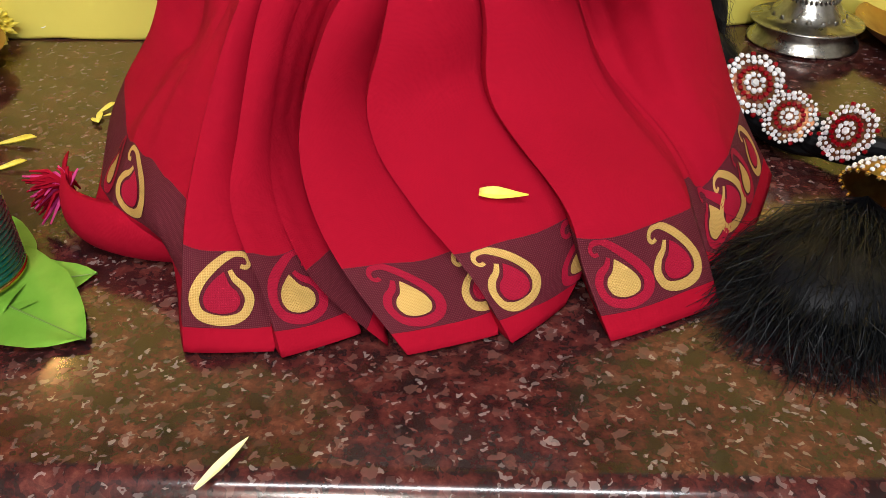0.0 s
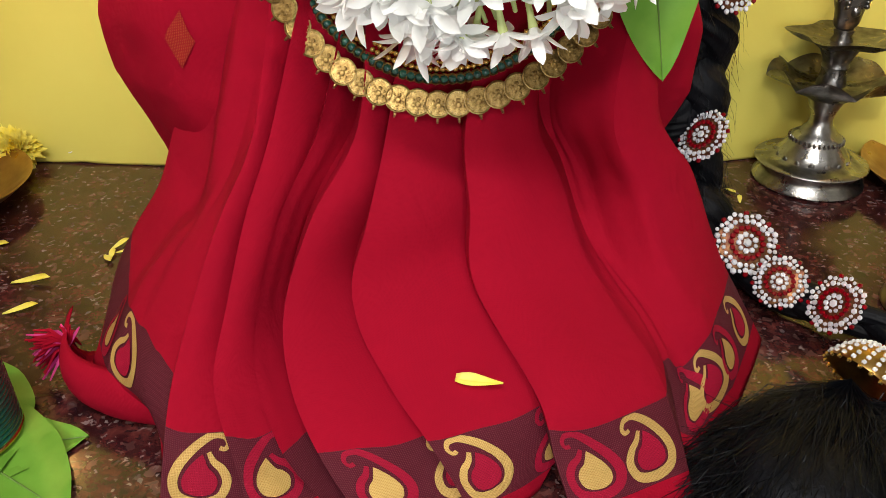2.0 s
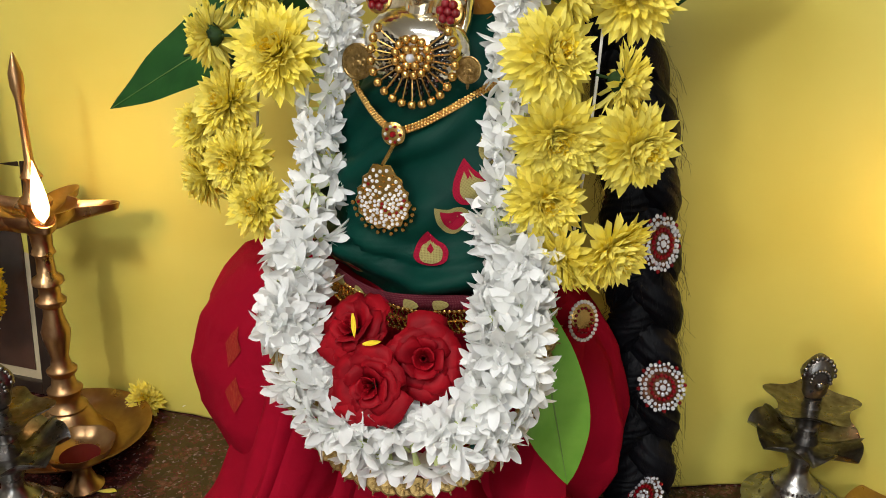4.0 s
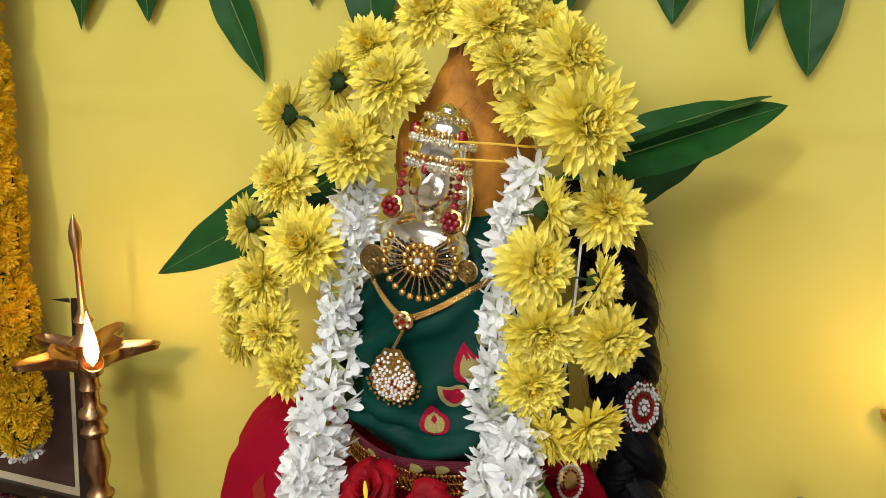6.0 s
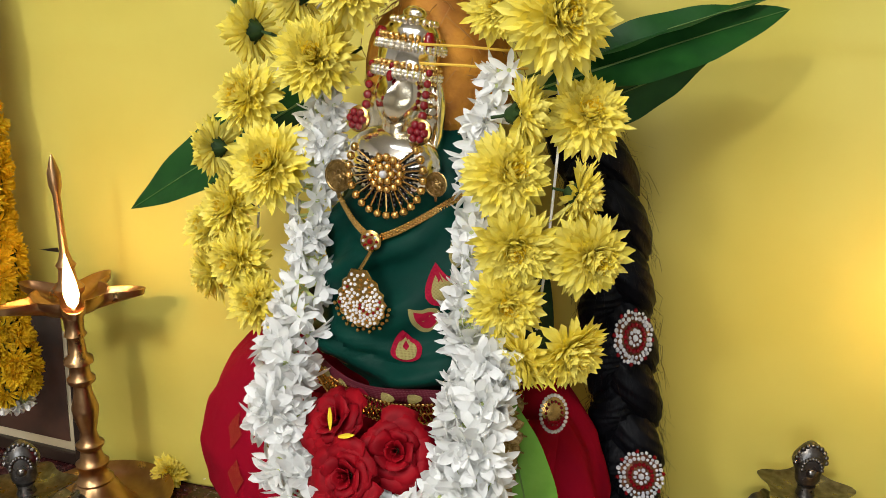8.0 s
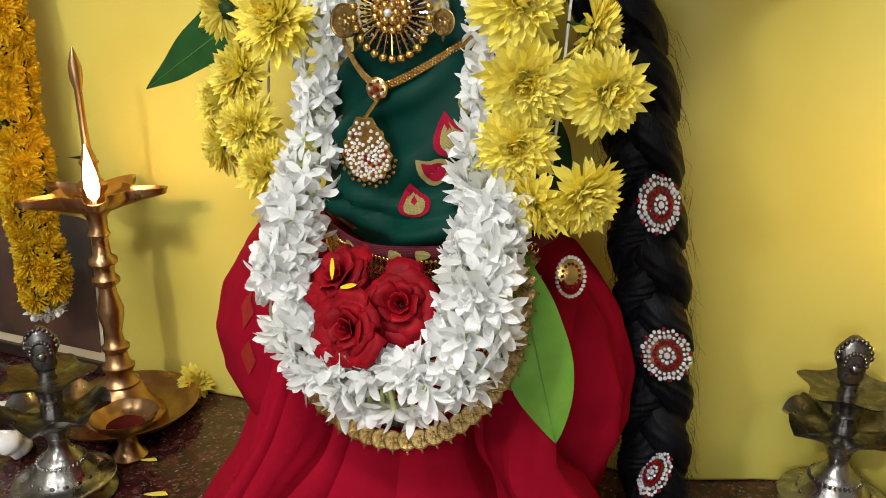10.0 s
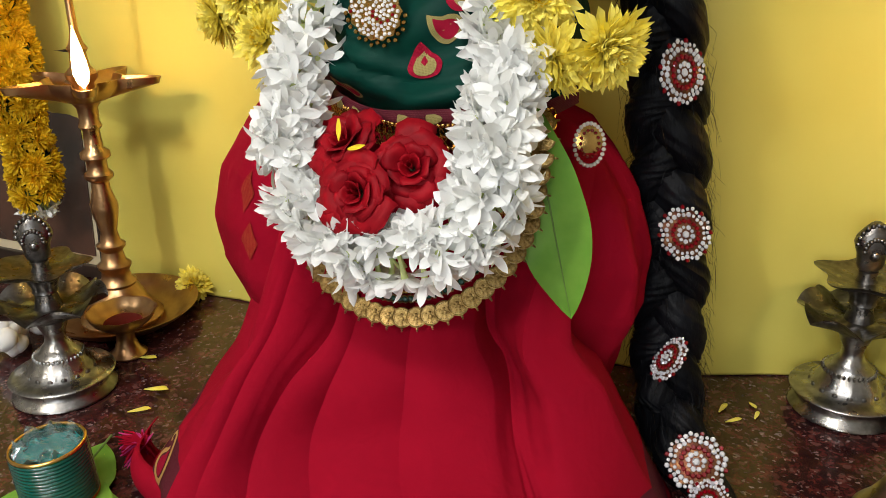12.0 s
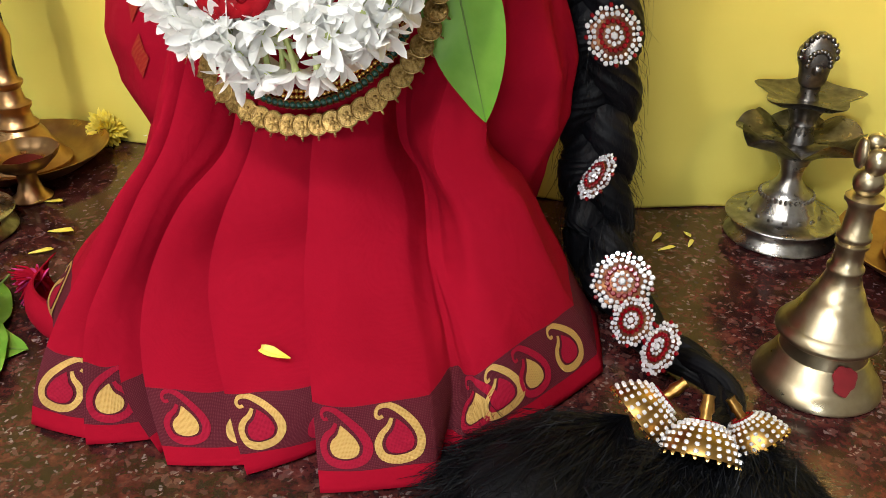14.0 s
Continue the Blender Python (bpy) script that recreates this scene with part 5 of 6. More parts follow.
def tassel(cx, cy, rx, ry, h, root, seed):
    """A thick soft brush of hair spreading from its root over the shelf."""
    rr = random.Random(seed)
    ob = thing("hair_tassel", "fluffy black hair tassel lying on the granite", "tassel", None, "tassels on the braid")
    v, f = [], []
    for k in range(15):
        t = math.pi * (k + 0.4) / 14.8
        for i in range(30):
            a = 2 * math.pi * i / 30
            g = 1 + 0.12 * noise.noise((math.cos(a) * 2, math.sin(a) * 2, k * 0.3 + seed))
            z = max(h * 0.40 * (1 - math.cos(t)) , 0.0)
            v.append((cx + 0.7 * rx * math.sin(t) * math.cos(a) * g, cy + 0.7 * ry * math.sin(t) * math.sin(a) * g, 0.002 + z * 0.98))
    for k in range(14):
        for i in range(30):
            j = (i + 1) % 30
            f.append((k * 30 + i, k * 30 + j, k * 30 + 30 + j, k * 30 + 30 + i))
    f += [tuple(range(29, -1, -1)), tuple(14 * 30 + i for i in range(30))]
    part("core", mesh(v, f, HAIR), ob)
    pile = Pile()
    R = Vector(root)
    for _ in range(4200):
        a = rr.uniform(0, 6.283)
        r = math.sqrt(rr.random())
        end = Vector((cx + rx * 1.12 * r * math.cos(a), cy + ry * 1.12 * r * math.sin(a), 0.0))
        top = h * math.sqrt(max(0.02, 1 - r * r)) * rr.uniform(0.75, 1.06)
        end.z = max(0.002, top * rr.uniform(0.3, 1.0))
        out = Vector((math.cos(a), math.sin(a), 0))
        mid = R.lerp(end, 0.5)
        mid.z = max(mid.z, top * rr.uniform(0.8, 1.05))
        fall = end + out * rr.uniform(0.002, 0.016) + Vector((rr.uniform(-0.014, 0.014), rr.uniform(-0.014, 0.008), 0))
        fall.z = max(0.001, end.z - rr.uniform(0.0, 0.02))
        st = R.lerp(end, rr.uniform(0.0, 0.45))
        st.z = max(st.z, top * 0.7)
        pts = [st, mid.lerp(end, 0.3) + Vector((rr.uniform(-0.010, 0.010), rr.uniform(-0.010, 0.010), rr.uniform(-0.002, 0.006))), end, fall]
        pile.add(*hair_strip(pts, 0.00038))
    part("hairs", pile.mesh(STRAND, False), ob)


tassel(0.222, 0.386, 0.062, 0.058, 0.044, (0.27, 0.46, 0.03), 1)
tassel(0.292, 0.388, 0.060, 0.060, 0.042, (0.315, 0.44, 0.03), 2)
tassel(0.352, 0.425, 0.050, 0.050, 0.038, (0.345, 0.46, 0.03), 3)


SMALL_W, SMALL_R, SMALL_G = [mesh(*ball(0.0014, 4, 6), q, False) for q in (WHITE_STONE, RED_STONE, GOLD)]


def jhumka(place, direction, size):
    """A domed bell ornament with ribs of white stones."""
    ob = thing("jhumka", "gold domed ornament with ribs of white stones", "hair ornament", facing(place, direction, 0, size), "domed ornaments on the tassels")
    dome = [(0.003, 0.0), (0.008, 0.001), (0.014, 0.005), (0.018, 0.011), (0.0205, 0.018), (0.0205, 0.0195), (0.0185, 0.0185), (0.013, 0.008), (0.004, 0.003)]
    part("dome", mesh(*lathe(dome, 40), JHUMKA_GOLD), ob)
    part("stem", mesh(*lathe([(0.0035, 0.001), (0.003, -0.004), (0.0042, -0.006), (0.003, -0.012), (0.0035, -0.014)], 12), JHUMKA_GOLD), ob)
    pile, red, gold = [], [], []
    for k in range(22):
        a = 2 * math.pi * k / 22
        for j in range(6):
            rr_, zz = [(0.0095, 0.0015), (0.0125, 0.0035), (0.0152, 0.0062), (0.0176, 0.0098), (0.0193, 0.0136), (0.0206, 0.0172)][j]
            pile.append(Vector((rr_ * math.cos(a), rr_ * math.sin(a), zz)))
        red.append(Vector((0.0068 * math.cos(a), 0.0068 * math.sin(a), 0.0006)))
        gold.append(Vector((0.021 * math.cos(a), 0.021 * math.sin(a), 0.0205)))
    scatter("white_stone", SMALL_W, ob, pile)
    scatter("red_stone", SMALL_R, ob, red)
    scatter("rim_bead", SMALL_G, ob, gold)


jhumka((0.291, 0.470, 0.044), (-0.62, -0.45, -0.55), 1.2)
jhumka((0.340, 0.472, 0.040), (0.65, -0.35, -0.66), 1.0)
jhumka((0.318, 0.452, 0.046), (0.02, -0.70, -0.70), 1.2)


STONE_W, STONE_R = mesh(*ball(0.0020, 4, 6, 0.7), WHITE_STONE, False), mesh(*ball(0.0017, 4, 6, 0.8), RED_STONE, False)


def brooch(place, face, size, roll, tall=1.0):
    ob = thing("hair_brooch", "round hair brooch of white and red stones in gold", "brooch", facing(place, face, roll, size) @ Matrix.Diagonal((1, tall, 1, 1)), "brooches along the braid")
    part("setting", mesh(*lathe([(0.0155, -0.002), (0.0175, 0.0), (0.017, 0.0012), (0.010, 0.003), (0.001, 0.0035)], 48, lambda a, k: 1 + 0.10 * math.cos(a * 8)), BROOCH_GOLD), ob)
    w, r = [], []
    for ring, (n, rad, wave, up) in enumerate(((32, 0.0190, 0.07, 0.0016), (24, 0.0150, 0.03, 0.0028), (9, 0.0056, 0.0, 0.0042))):
        for k in range(n):
            a = 2 * math.pi * (k + 0.5 * ring) / n
            q = rad * (1 + wave * math.cos(8 * a))
            w.append(Matrix.Translation((q * math.cos(a), q * math.sin(a), up)) @ Matrix.Rotation(rnd(0, 3), 4, "Z") @ Matrix.Scale(rnd(0.7, 1.15), 4))
    for k in range(16):
        a = 2 * math.pi * k / 16
        r.append(Matrix.Translation((0.0101 * math.cos(a), 0.0101 * math.sin(a), 0.0036)) @ Matrix.Scale(1.25, 4))
    for k in range(8):
        a = 2 * math.pi * (k + 0.5) / 8
        r.append(Matrix.Translation((0.0205 * math.cos(a), 0.0205 * math.sin(a), 0.0014)) @ Matrix.Scale(1.15, 4))
    w.append(Matrix.Translation((0, 0, 0.0044)) @ Matrix.Scale(1.5, 4))
    scatter("white_stone", STONE_W, ob, w)
    scatter("red_stone", STONE_R, ob, r)


brooch((0.188, 0.655, 0.362), (0.75, -0.75, 0.15), 1.0, 0.2, 1.2)
brooch((0.204, 0.650, 0.231), (0.35, -0.95, 0.2), 1.0, 0.5, 1.12)
brooch((0.203, 0.648, 0.113), (-0.72, -0.38, 0.6), 1.05, -0.6, 1.0)
brooch((0.238, 0.606, 0.042), (0.05, -0.75, 0.7), 1.2, 0.3, 1.0)
brooch((0.255, 0.565, 0.034), (-0.5, -0.65, 0.6), 0.95, 0.8, 1.0)
brooch((0.281, 0.527, 0.041), (-0.75, -0.35, 0.5), 1.0, 0.1, 1.0)

# ---- silver oil lamps ----


def flute(form, petals, inner):
    """Lifts the rim of a dish between its petals."""
    v = []
    for x, y, z in form[0]:
        r, a = math.hypot(x, y), math.atan2(y, x)
        v.append((x, y, z + max(0, r - inner) * (0.45 * abs(math.sin(a * petals / 2)) - 0.12)))
    return v, form[1]


def silver_lamp(x, y, turn):
    ob = thing("silver_lamp", "tarnished silver oil lamp with two petalled tiers", "oil lamp", pose(x, y, 0.0005, 0, 0, turn), "silver lamps")
    base = [(0.052, 0.0), (0.054, 0.002), (0.053, 0.005), (0.0475, 0.009), (0.046, 0.014), (0.048, 0.019), (0.053, 0.0205), (0.0545, 0.022), (0.0535, 0.0235), (0.047, 0.0245), (0.036, 0.0275),
            (0.032, 0.034), (0.030, 0.036), (0.026, 0.043), (0.0245, 0.046), (0.0235, 0.049), (0.018, 0.052), (0.0155, 0.056), (0.012, 0.060), (0.0105, 0.066), (0.0115, 0.072), (0.0165, 0.084), (0.0205, 0.091), (0.021, 0.093)]
    part("foot", mesh(*lathe(base, 64, lambda a, k: 1 + (0.03 * abs(math.sin(a * 10)) if k in (11, 12) else 0.02 * math.sin(a * 30) if k in (14, 15) else 0)), SILVER), ob)
    orn = Pile()
    for k in range(16):
        a = 2 * math.pi * k / 16
        orn.add(*ball(0.0075, 6, 8, 1.1), 0, Matrix.Translation((0.0315 * math.cos(a), 0.0315 * math.sin(a), 0.0320)) @ Matrix.Rotation(a, 4, "Z") @ Matrix.Rotation(radians(-35), 4, "Y") @ Matrix.Diagonal((0.22, 0.72, 0.9, 1)))
        orn.add(*ball(0.0035, 5, 7, 1.1), 0, Matrix.Translation((0.0355 * math.cos(a + 0.196), 0.0355 * math.sin(a + 0.196), 0.0285)) @ Matrix.Rotation(a + 0.196, 4, "Z") @ Matrix.Diagonal((0.4, 0.9, 0.8, 1)))
    for k in range(34):
        a = 2 * math.pi * k / 34
        orn.add(*ball(0.0018, 5, 6, 1.5), 0, Matrix.Translation((0.0252 * math.cos(a), 0.0252 * math.sin(a), 0.0455)))
    part("petal_relief", orn.mesh(SILVER), ob)
    lower = [(0.0205, 0.088), (0.026, 0.092), (0.038, 0.098), (0.052, 0.107), (0.053, 0.1085), (0.050, 0.108), (0.036, 0.1015), (0.018, 0.099), (0.014, 0.101), (0.0125, 0.108), (0.011, 0.116), (0.013, 0.119), (0.012, 0.122), (0.013, 0.126), (0.018, 0.136), (0.0205, 0.142)]
    part("lower_dish", mesh(*flute(lathe(lower, 98, lambda a, k: 1 + (0.12 * abs(math.cos(a * 3.5)) * (0.4 if k in (2, 6) else 1) if 2 <= k <= 6 else 0)), 7, 0.030), DARK_SILVER), ob)
    upper = [(0.0195, 0.139), (0.028, 0.1415), (0.037, 0.1475), (0.038, 0.149), (0.036, 0.1485), (0.026, 0.1445), (0.010, 0.143), (0.008, 0.148), (0.0095, 0.154)]
    part("upper_dish", mesh(*lathe(upper, 60, lambda a, k: 1 + (0.36 * abs(math.cos(a * 2.5)) ** 3 if 1 <= k <= 4 else 0)), DARK_SILVER), ob)
    fin = Pile()
    v, f = ball(1.0, 14, 20)
    fin.add([(0.0165 * a * (1 + 0.15 * math.sin(c * 5)), 0.011 * b, 0.178 + 0.027 * c) for a, b, c in v], f)
    for k in range(11):
        a = math.pi * (k / 10)
        fin.add(*ball(0.0030, 6, 7), 0, Matrix.Translation((0.0155 * math.cos(a), -0.004, 0.182 + 0.0195 * math.sin(a))))
        fin.add(*ball(0.0026, 6, 7), 0, Matrix.Translation((0.0100 * math.cos(a), -0.0095, 0.176 + 0.013 * math.sin(a))))
    fin.add(*ball(0.0058, 7, 9), 0, Matrix.Translation((0, -0.008, 0.172)))
    part("finial", fin.mesh(DARK_SILVER), ob, label="crested finial")


silver_lamp(0.360, 0.822, 15)
silver_lamp(-0.420, 0.533, 40)


# ---- tall brass lamps on plates ----
def brass_lamp(x, y, tip_turn, flame_at):
    plate = thing("brass_plate", "shallow round brass plate under the lamp", "plate", pose(x, y, 0.0005), "lamp plates")
    part("dish", mesh(*lathe([(0.055, 0.0), (0.066, 0.002), (0.082, 0.012), (0.094, 0.022), (0.0955, 0.0235), (0.0935, 0.0235), (0.080, 0.014), (0.064, 0.004), (0.02, 0.0035)], 64), BRASS), plate)
    ob = thing("brass_lamp", "tall turned brass oil lamp with a lit five-spouted dish", "oil lamp", pose(x, y, 0.0045), "lit brass lamps")
    stem = [(0.050, 0.0), (0.051, 0.004), (0.044, 0.010), (0.034, 0.026), (0.027, 0.040), (0.022, 0.046), (0.024, 0.050), (0.018, 0.056), (0.0165, 0.066), (0.020, 0.070), (0.0205, 0.074), (0.015, 0.078), (0.0125, 0.092), (0.017, 0.097), (0.0175, 0.101), (0.012, 0.105),
            (0.010, 0.118), (0.0155, 0.142), (0.0165, 0.152), (0.011, 0.172), (0.0105, 0.182), (0.0165, 0.187), (0.017, 0.192), (0.012, 0.197), (0.012, 0.208), (0.0175, 0.213), (0.017, 0.219), (0.0105, 0.224), (0.0095, 0.245), (0.0135, 0.250), (0.011, 0.256), (0.012, 0.272), (0.018, 0.280)]
    part("stem", mesh(*lathe(stem, 40), BRASS), ob)

    def star(a, k):
        c = abs(math.cos((a - radians(tip_turn)) * 2.5))
        return 1 + (0.95 * max(0.0, (c - 0.72) / 0.28) ** 1.5 if 2 <= k <= 5 else 0.05 if k == 1 else 0)

    dish = [(0.018, 0.279), (0.030, 0.284), (0.044, 0.298), (0.0455, 0.306), (0.0435, 0.306), (0.040, 0.299), (0.026, 0.290), (0.014, 0.289)]
    part("dish", mesh(*lathe(dish, 120, star), BRASS), ob)
    top = [(0.013, 0.289), (0.012, 0.300), (0.017, 0.306), (0.018, 0.312), (0.011, 0.320), (0.009, 0.335), (0.012, 0.340), (0.008, 0.346), (0.005, 0.358), (0.0042, 0.395), (0.0045, 0.425), (0.0075, 0.438), (0.0075, 0.452), (0.003, 0.468), (0.0008, 0.474)]
    part("finial", mesh(*lathe(top, 24), BRASS), ob)
    fx, fy = flame_at[0] - x, flame_at[1] - y
    part("wick", mesh(*tube([(fx * 0.6, fy * 0.6, 0.297), (fx * 0.9, fy * 0.9, 0.303), (fx, fy, 0.312)], 0.002, 6), WHITE_THREAD), ob)
    fl = lathe([(0.001, 0.306), (0.006, 0.312), (0.0085, 0.322), (0.0075, 0.336), (0.0045, 0.352), (0.0015, 0.366), (0.0003, 0.372)], 16)
    part("flame", mesh([(a + fx - 0.003 * (c - 0.3) / 0.07, b + fy, c) for a, b, c in fl[0]], fl[1], FLAME), ob, label="bright yellow-white flame")
    lamp("flame_glow", "POINT", 1.0, (1.0, 0.50, 0.15), Matrix.Translation((flame_at[0], flame_at[1], 0.352)), 0.012)


brass_lamp(-0.487, 0.690, -42, (-0.437, 0.645))
brass_lamp(0.505, 0.808, -138, (0.456, 0.760))


def temple_bell(x, y):
    ob = thing("hand_bell", "pale brass hand bell with a figured handle, standing on granite", "bell", pose(x, y, 0.0005, 0, 0, 20))
    body = [(0.038, 0.006), (0.0450, 0.0), (0.0468, 0.002), (0.0462, 0.005), (0.0425, 0.010), (0.0398, 0.014), (0.0388, 0.0145), (0.0375, 0.018), (0.0366, 0.0185), (0.0345, 0.024), (0.0336, 0.0245), (0.0322, 0.029), (0.0312, 0.0295), (0.0302, 0.035), (0.0296, 0.0415), (0.0345, 0.0425), (0.0372, 0.0450), (0.0372, 0.0480), (0.0345, 0.0515),
            (0.0318, 0.0540), (0.0308, 0.0545), (0.0280, 0.0600), (0.0270, 0.0605), (0.0236, 0.0680), (0.0226, 0.0685), (0.0192, 0.0765), (0.0165, 0.0830), (0.0155, 0.0835), (0.0135, 0.090)]
    part("bell_body", mesh(*lathe(body, 72), BELL_BRASS), ob)
    handle = [(0.0135, 0.0895), (0.0115, 0.096), (0.0125, 0.098), (0.0125, 0.101), (0.0105, 0.103), (0.0095, 0.116), (0.0115, 0.118), (0.0115, 0.120), (0.0095, 0.121), (0.0115, 0.124), (0.0115, 0.127), (0.0095, 0.129), (0.0085, 0.146), (0.0105, 0.150), (0.0125, 0.152), (0.0125, 0.155), (0.009, 0.157)]
    part("handle", mesh(*lathe(handle, 36), BELL_BRASS), ob)
    fin = Pile()
    v, f = ball(1.0, 10, 14)
    for c, s in (((0, 0, 0.166), (0.0105, 0.0095, 0.011)), ((0, -0.004, 0.182), (0.008, 0.008, 0.010)), ((-0.009, 0.002, 0.186), (0.004, 0.007, 0.011)), ((0.009, 0.002, 0.186), (0.004, 0.007, 0.011)), ((0, 0.004, 0.193), (0.007, 0.006, 0.006))):
        fin.add([(c[0] + s[0] * p[0], c[1] + s[1] * p[1], c[2] + s[2] * p[2]) for p in v], f)
    part("figured_knob", fin.mesh(BELL_BRASS), ob)
    v, f = [], []
    for ring in range(6):
        for k in range(24):
            a = 2 * math.pi * k / 24
            r = 0.0020 * ring * (1 + 0.12 * math.sin(3 * a + 1) + 0.07 * math.sin(7 * a))
            w = 0.026 + r * math.sin(a)
            ang = radians(-85) + r * math.cos(a) / 0.037
            out = float(np.interp(w, [0.012, 0.020, 0.03, 0.04], [0.0415, 0.0366, 0.0320, 0.0298])) + 0.0012 - 0.0004 * (ring == 5)
            v.append((out * math.cos(ang), out * math.sin(ang), w))
    for ring in range(5):
        for k in range(24):
            q = (k + 1) % 24
            f.append((ring * 24 + k, ring * 24 + 24 + k, ring * 24 + 24 + q, ring * 24 + q))
    part("kumkum_mark", mesh(v, f, KUMKUM), ob, label="smeared red powder dot")


temple_bell(0.393, 0.587)

# small brass cup lamp
cup = thing("brass_cup_lamp", "small scalloped brass cup lamp on a foot", "oil lamp", pose(-0.415, 0.622, 0.0005))
part("foot", mesh(*lathe([(0.021, 0.0), (0.022, 0.002), (0.015, 0.008), (0.0105, 0.020), (0.011, 0.030), (0.016, 0.036)], 32), BRASS), cup)
part("bowl", mesh(*lathe([(0.012, 0.033), (0.024, 0.038), (0.034, 0.048), (0.038, 0.057), (0.0365, 0.0565), (0.031, 0.048), (0.020, 0.041), (0.002, 0.039)], 70, lambda a, k: 1 + (0.06 * abs(math.cos(a * 4)) if 2 <= k <= 5 else 0)), BRASS), cup)
part("kumkum", mesh(*lathe([(0.022, 0.0425), (0.017, 0.0455), (0.009, 0.047), (0.001, 0.0465)], 24), KUMKUM), cup, label="heap of red powder")

# ---- green bangles on leaves ----
bang = thing("bangle_stack", "stack of green glass bangles with gilt rims, wrapped in clear film", "bangles", pose(-0.270, 0.390, 0.007, 2, -2, 0))
for k in range(17):
    gilt = k in (0, 16)
    part("bangle", mesh(*tube([(0.0305 * math.cos(t) + rnd(-.0002, .0002), 0.0305 * math.sin(t), 0.0018 + 0.0034 * k) for t in np.linspace(0, 2 * math.pi, 49)[:-1]], 0.0018, 8, True), GOLD if gilt else GLASS_GREEN), bang, label="gilt-edged bangle" if gilt else "")
film = Pile()
v, f = [], []
for i in range(13):
    for j in range(13):
        x, y = (i / 6 - 1), (j / 6 - 1)
        q = max(abs(x), abs(y)) / max(math.hypot(x, y), 1e-6)
        v.append((0.0285 * x * q, 0.0285 * y * q, 0.056 + 0.013 * noise.noise((x * 2.5, y * 2.5, 1)) + 0.009 * noise.noise((x * 7, y * 7, 4))))
for i in range(12):
    for j in range(12):
        f.append((i * 13 + j, i * 13 + 13 + j, i * 13 + 14 + j, i * 13 + 1 + j))
part("film_wrap", mesh(v, f, FILM, False), bang, label="crinkled clear film")
# added core; its teal colour stands in for the cyan reflection in the film
v, f = lathe([(0.0275, 0.001), (0.0277, 0.02), (0.0277, 0.046), (0.0272, 0.0465), (0.024, 0.046), (0.001, 0.0445)], 32)
part("inner_card", mesh(v, f, mat("teal_film_sheen", (0.01, 0.26, 0.26), 0.2, col2=(0.04, 0.42, 0.42), scale=60)), bang)
for base, tip, w, z in (((-0.325, 0.41), (-0.183, 0.338), 0.085, 0.0045), ((-0.33, 0.36), (-0.20, 0.40), 0.075, 0.0025), ((-0.30, 0.47), (-0.25, 0.31), 0.08, 0.0035)):
    leaf_thing("betel_leaf", "glossy green betel leaf lying under the bangles", "betel leaves", leaf_mesh(math.hypot(tip[0] - base[0], tip[1] - base[1]), w, BETEL, 0.0, 0.08, 0.0, 0.45), aim((*base, z), (*tip, z), (0, 0, 1)))

# ---- framed picture and marigold garland ----
pic = thing("framed_picture", "dark framed picture with a cream mount, leaning on the wall", "picture", pose(-0.745, 0.782, 0.002, -4, 0, 0))
for name, b, mt in (("frame_side", (0.142, 0.160, -0.012, 0.008, 0.0, 0.335), FRAME_WOOD), ("frame_side", (-0.160, -0.142, -0.012, 0.008, 0.0, 0.335), FRAME_WOOD), ("frame_rail", (-0.142, 0.142, -0.012, 0.008, 0.317, 0.335), FRAME_WOOD), ("frame_rail", (-0.142, 0.142, -0.012, 0.008, 0.0, 0.018), FRAME_WOOD),
                    ("mount", (-0.142, 0.142, -0.004, 0.004, 0.018, 0.317), MOUNT), ("picture", (-0.128, 0.128, -0.006, -0.0045, 0.032, 0.303), PICTURE)):
    part(name, mesh(*slab(*b, 0.0015 if mt is FRAME_WOOD else 0.0), mt, False), pic)
MARI = [mum_mesh(40 + k, 0.019, 1.0, 110, [MARIGOLD, MARIGOLD, SEPAL]) for k in range(3)]
mari = thing("marigold_garland", "thick orange-yellow marigold garland hanging beside the picture", "garland")
for k in range(36):
    z = 0.145 + 0.0235 * k
    for j in range(5):
        a = -2.3 + 1.15 * j + rnd(-0.4, 0.4)
        out = Vector((math.sin(a), -math.cos(a), rnd(-0.25, 0.25)))
        part("blossom", MARI[(k + j) % 3], mari, facing(Vector((-0.640 + 0.004 * math.sin(k), 0.722, z)) + out * 0.020, out, rnd(0, 6), rnd(1.0, 1.25)))
for k in range(9):
    a = k * 0.7
    part("white_flower", JAS[k % 3], mari, facing((-0.640 + 0.014 * math.cos(a), 0.720 + 0.014 * math.sin(a), 0.122), (math.cos(a) * 0.6, math.sin(a) * 0.6, -0.8), a), label="white jasmine tip")
part("string", mesh(*tube([(-0.640, 0.722, 0.12), (-0.640, 0.722, 1.1), (-0.640, 0.79, 1.15)], 0.0015, 6), WHITE_THREAD), mari)

# ---- loose petals and small things ----


def loose_petal(x, y, turn, length, z=0.0012, tilt=0.0, material=MUM, pitch=0.0):
    ob = part("fallen_petal", mesh(*petal(length, length * 0.28, 0.25, 0.6, 0.62, 6, 0.2), material), None, pose(x, y, z, tilt, pitch, turn))
    s_ = ob.modifiers.new("thickness", "SOLIDIFY")
    s_.thickness = 0.0004
    return tagged(ob, "fallen yellow flower petal", "petal", "fallen petals")


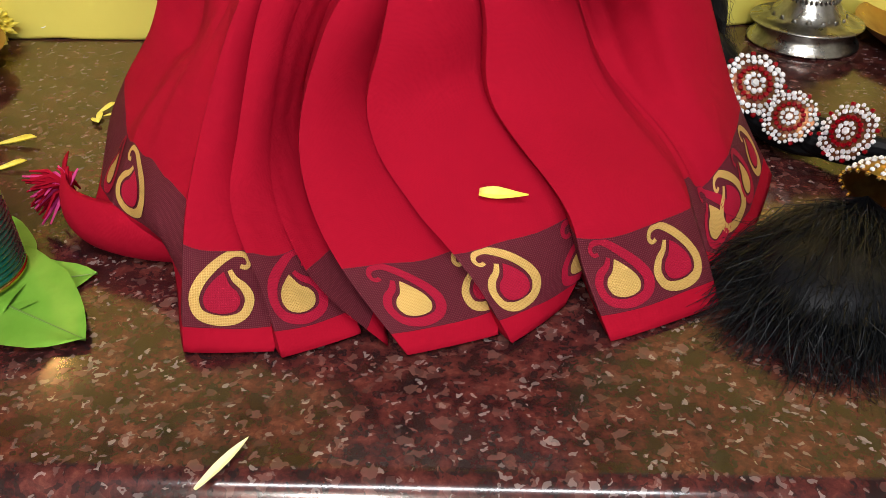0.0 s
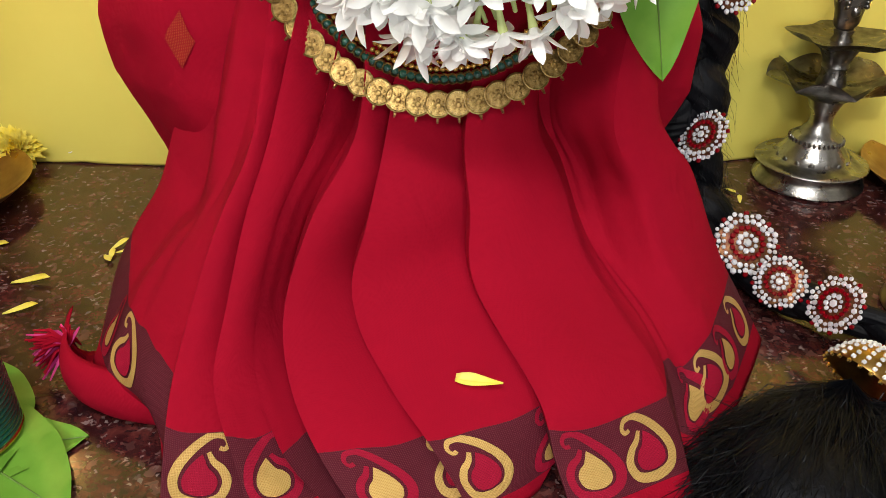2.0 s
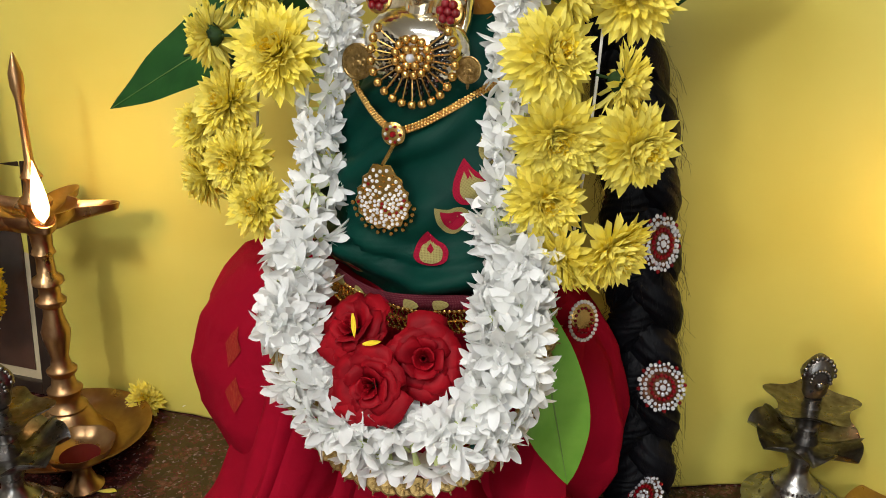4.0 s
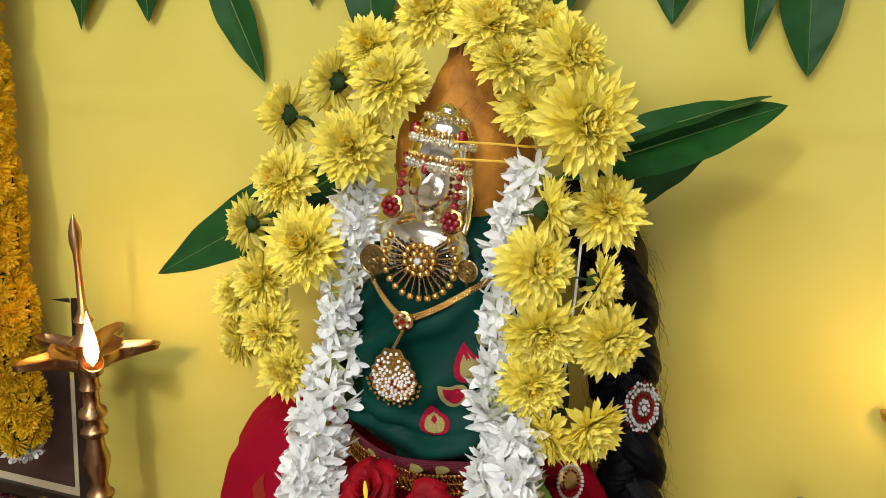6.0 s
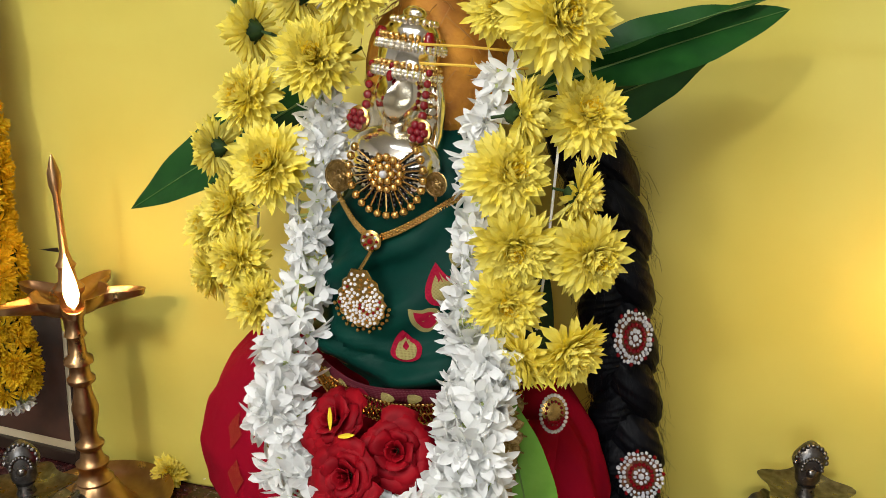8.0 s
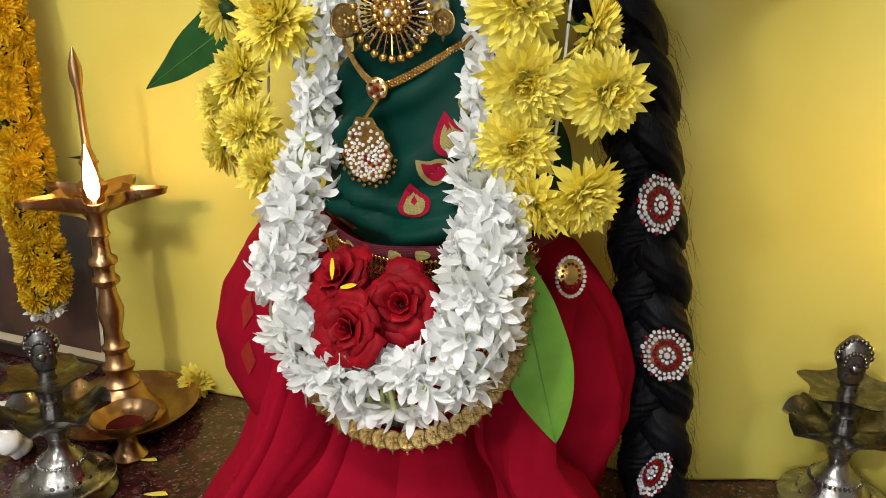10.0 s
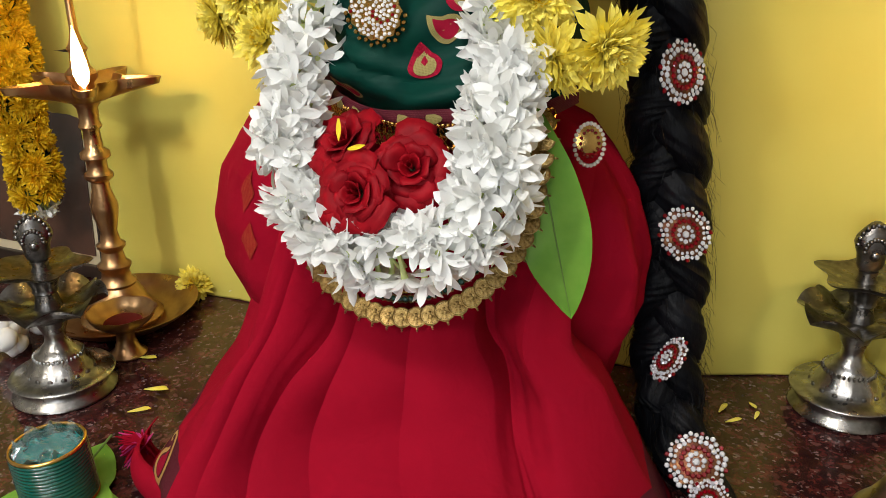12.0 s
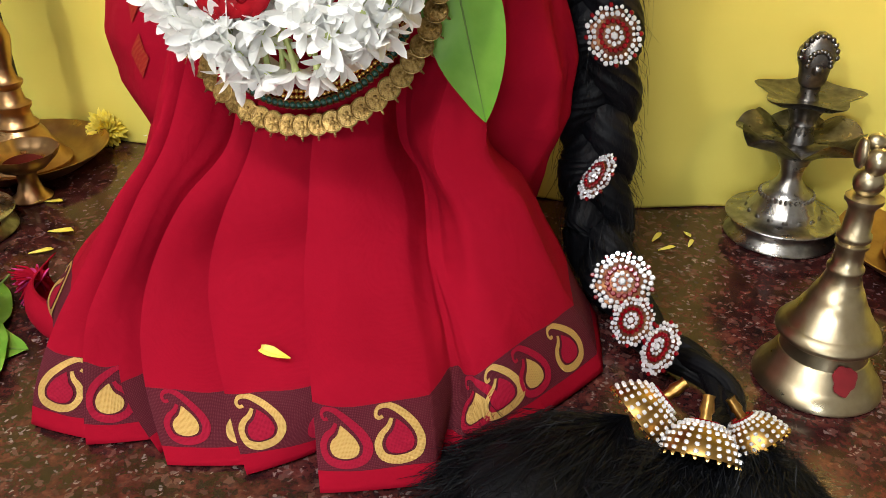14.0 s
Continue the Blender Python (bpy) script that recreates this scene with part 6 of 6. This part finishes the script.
for x, y, turn, ln in ((-0.395, 0.618, 5, 0.026), (-0.339, 0.565, 8, 0.032), (-0.323, 0.523, 25, 0.026), (-0.407, 0.603, 50, 0.018), (0.244, 0.760, 70, 0.018), (0.252, 0.744, 30, 0.018), (0.271, 0.792, -60, 0.016), (0.279, 0.761, 80, 0.014),
                       (-0.282, 0.622, 60, 0.020), (-0.284, 0.614, -50, 0.018), (-0.276, 0.606, 100, 0.016), (-0.276, 0.618, 15, 0.015), (-0.291, 0.445, 60, 0.014), (-0.262, 0.427, 80, 0.016)):
    loose_petal(x, y, turn, ln)
tagged(part("fallen_petal", mesh(*petal(0.034, 0.0048, 0.15, 0.5, 0.4, 7, 0.4, 1.4), mat("pale_petal", (0.80, 0.76, 0.42), 0.5, spec=0.2)), None, pose(-0.101, 0.245, 0.0012, 0, 0, 58)), "thin pale fallen petal near the shelf's edge", "petal", "fallen petals")


def on_cloth(place):
    """The rib and distance of the point of the pleats nearest to place."""
    goal = Vector(place)
    return min(((u, d) for u in np.linspace(5.5, 24, 260) for d in np.linspace(0.05, 0.25, 80)), key=lambda q: (cloth_at(*q) - goal).length_squared)


q, _, n_ = cloth_frame(*on_cloth((0.022, 0.403, 0.056)))
n_ = n_ if n_.y < 0 else -n_
petal_on = part("fallen_petal", mesh(*petal(0.028, 0.0075, 0.3, 0.7, 0.28, 8, 0.6, 0.7), MUM), None, facing(q + n_ * 0.0015, n_, 0, 1) @ Matrix.Rotation(radians(-8), 4, "Z"))
petal_on.modifiers.new("thickness", "SOLIDIFY").thickness = 0.0004
tagged(petal_on, "yellow petal lying on the red sari", "petal", "fallen petals")
thread_at = []
u0, d0 = on_cloth((0.086, 0.452, 0.052))
for u, d in ((u0, d0), (u0 + 0.005, d0 + 0.004), (u0 + 0.04, d0 + 0.007), (u0 + 0.05, d0 + 0.011)):
    q, _, n_ = cloth_frame(u, d)
    thread_at.append(q + (n_ if n_.y < 0 else -n_) * 0.0008)
tagged(part("loose_thread", mesh(*tube(smooth_path(thread_at, 4), 0.00032, 5), WHITE_THREAD)), "short pale thread clinging to the sari", "thread")

for x, y, z, face, turn, ln in ((-0.010, 0.464, 0.350, (0.1, -1, 0.5), -75, 0.018), (0.000, 0.457, 0.331, (0.1, -1, 0.6), 12, 0.015)):
    tagged(part("fallen_petal", mesh(*petal(ln, 0.0036, 0.4, 0.6, 0.4, 7, 0.4, 1.2), MUM_CORE), None, facing((x, y, z), face) @ Matrix.Rotation(radians(turn), 4, "Z")), "orange-yellow petal resting on the roses", "petal", "fallen petals")
tagged(part("fallen_petal", mesh(*petal(0.014, 0.010, 0.3, 0.5, 0.5, 6, 0.5, 2.0), JASMINE), None, facing((-0.405, 0.797, 0.016), (0, -1, 0.25))), "small white petal stuck low on the sheet", "petal", "fallen petals")
flower = thing("fallen_chrysanthemum", "wilted pale yellow blossom on the shelf by the wall", "flower", facing((-0.447, 0.785, 0.018), (0.3, -0.6, 0.6), 0.5, 0.75))
part("bloom", MUMS[2], flower)
tuftw = thing("cotton_tuft", "soft white cotton tuft on the shelf", "cotton", pose(-0.545, 0.575, 0.0))
pile = Pile()
for k in range(26):
    v, f = ball(rnd(0.008, 0.015), 8, 10)
    pile.add([Vector(p) * (1 + 0.25 * noise.noise(Vector(p) * 160)) for p in v], f, 0, Matrix.Translation((rnd(-0.025, 0.025), rnd(-0.03, 0.03), rnd(0.012, 0.055))))
part("fluff", pile.mesh(WHITE_THREAD), tuftw)
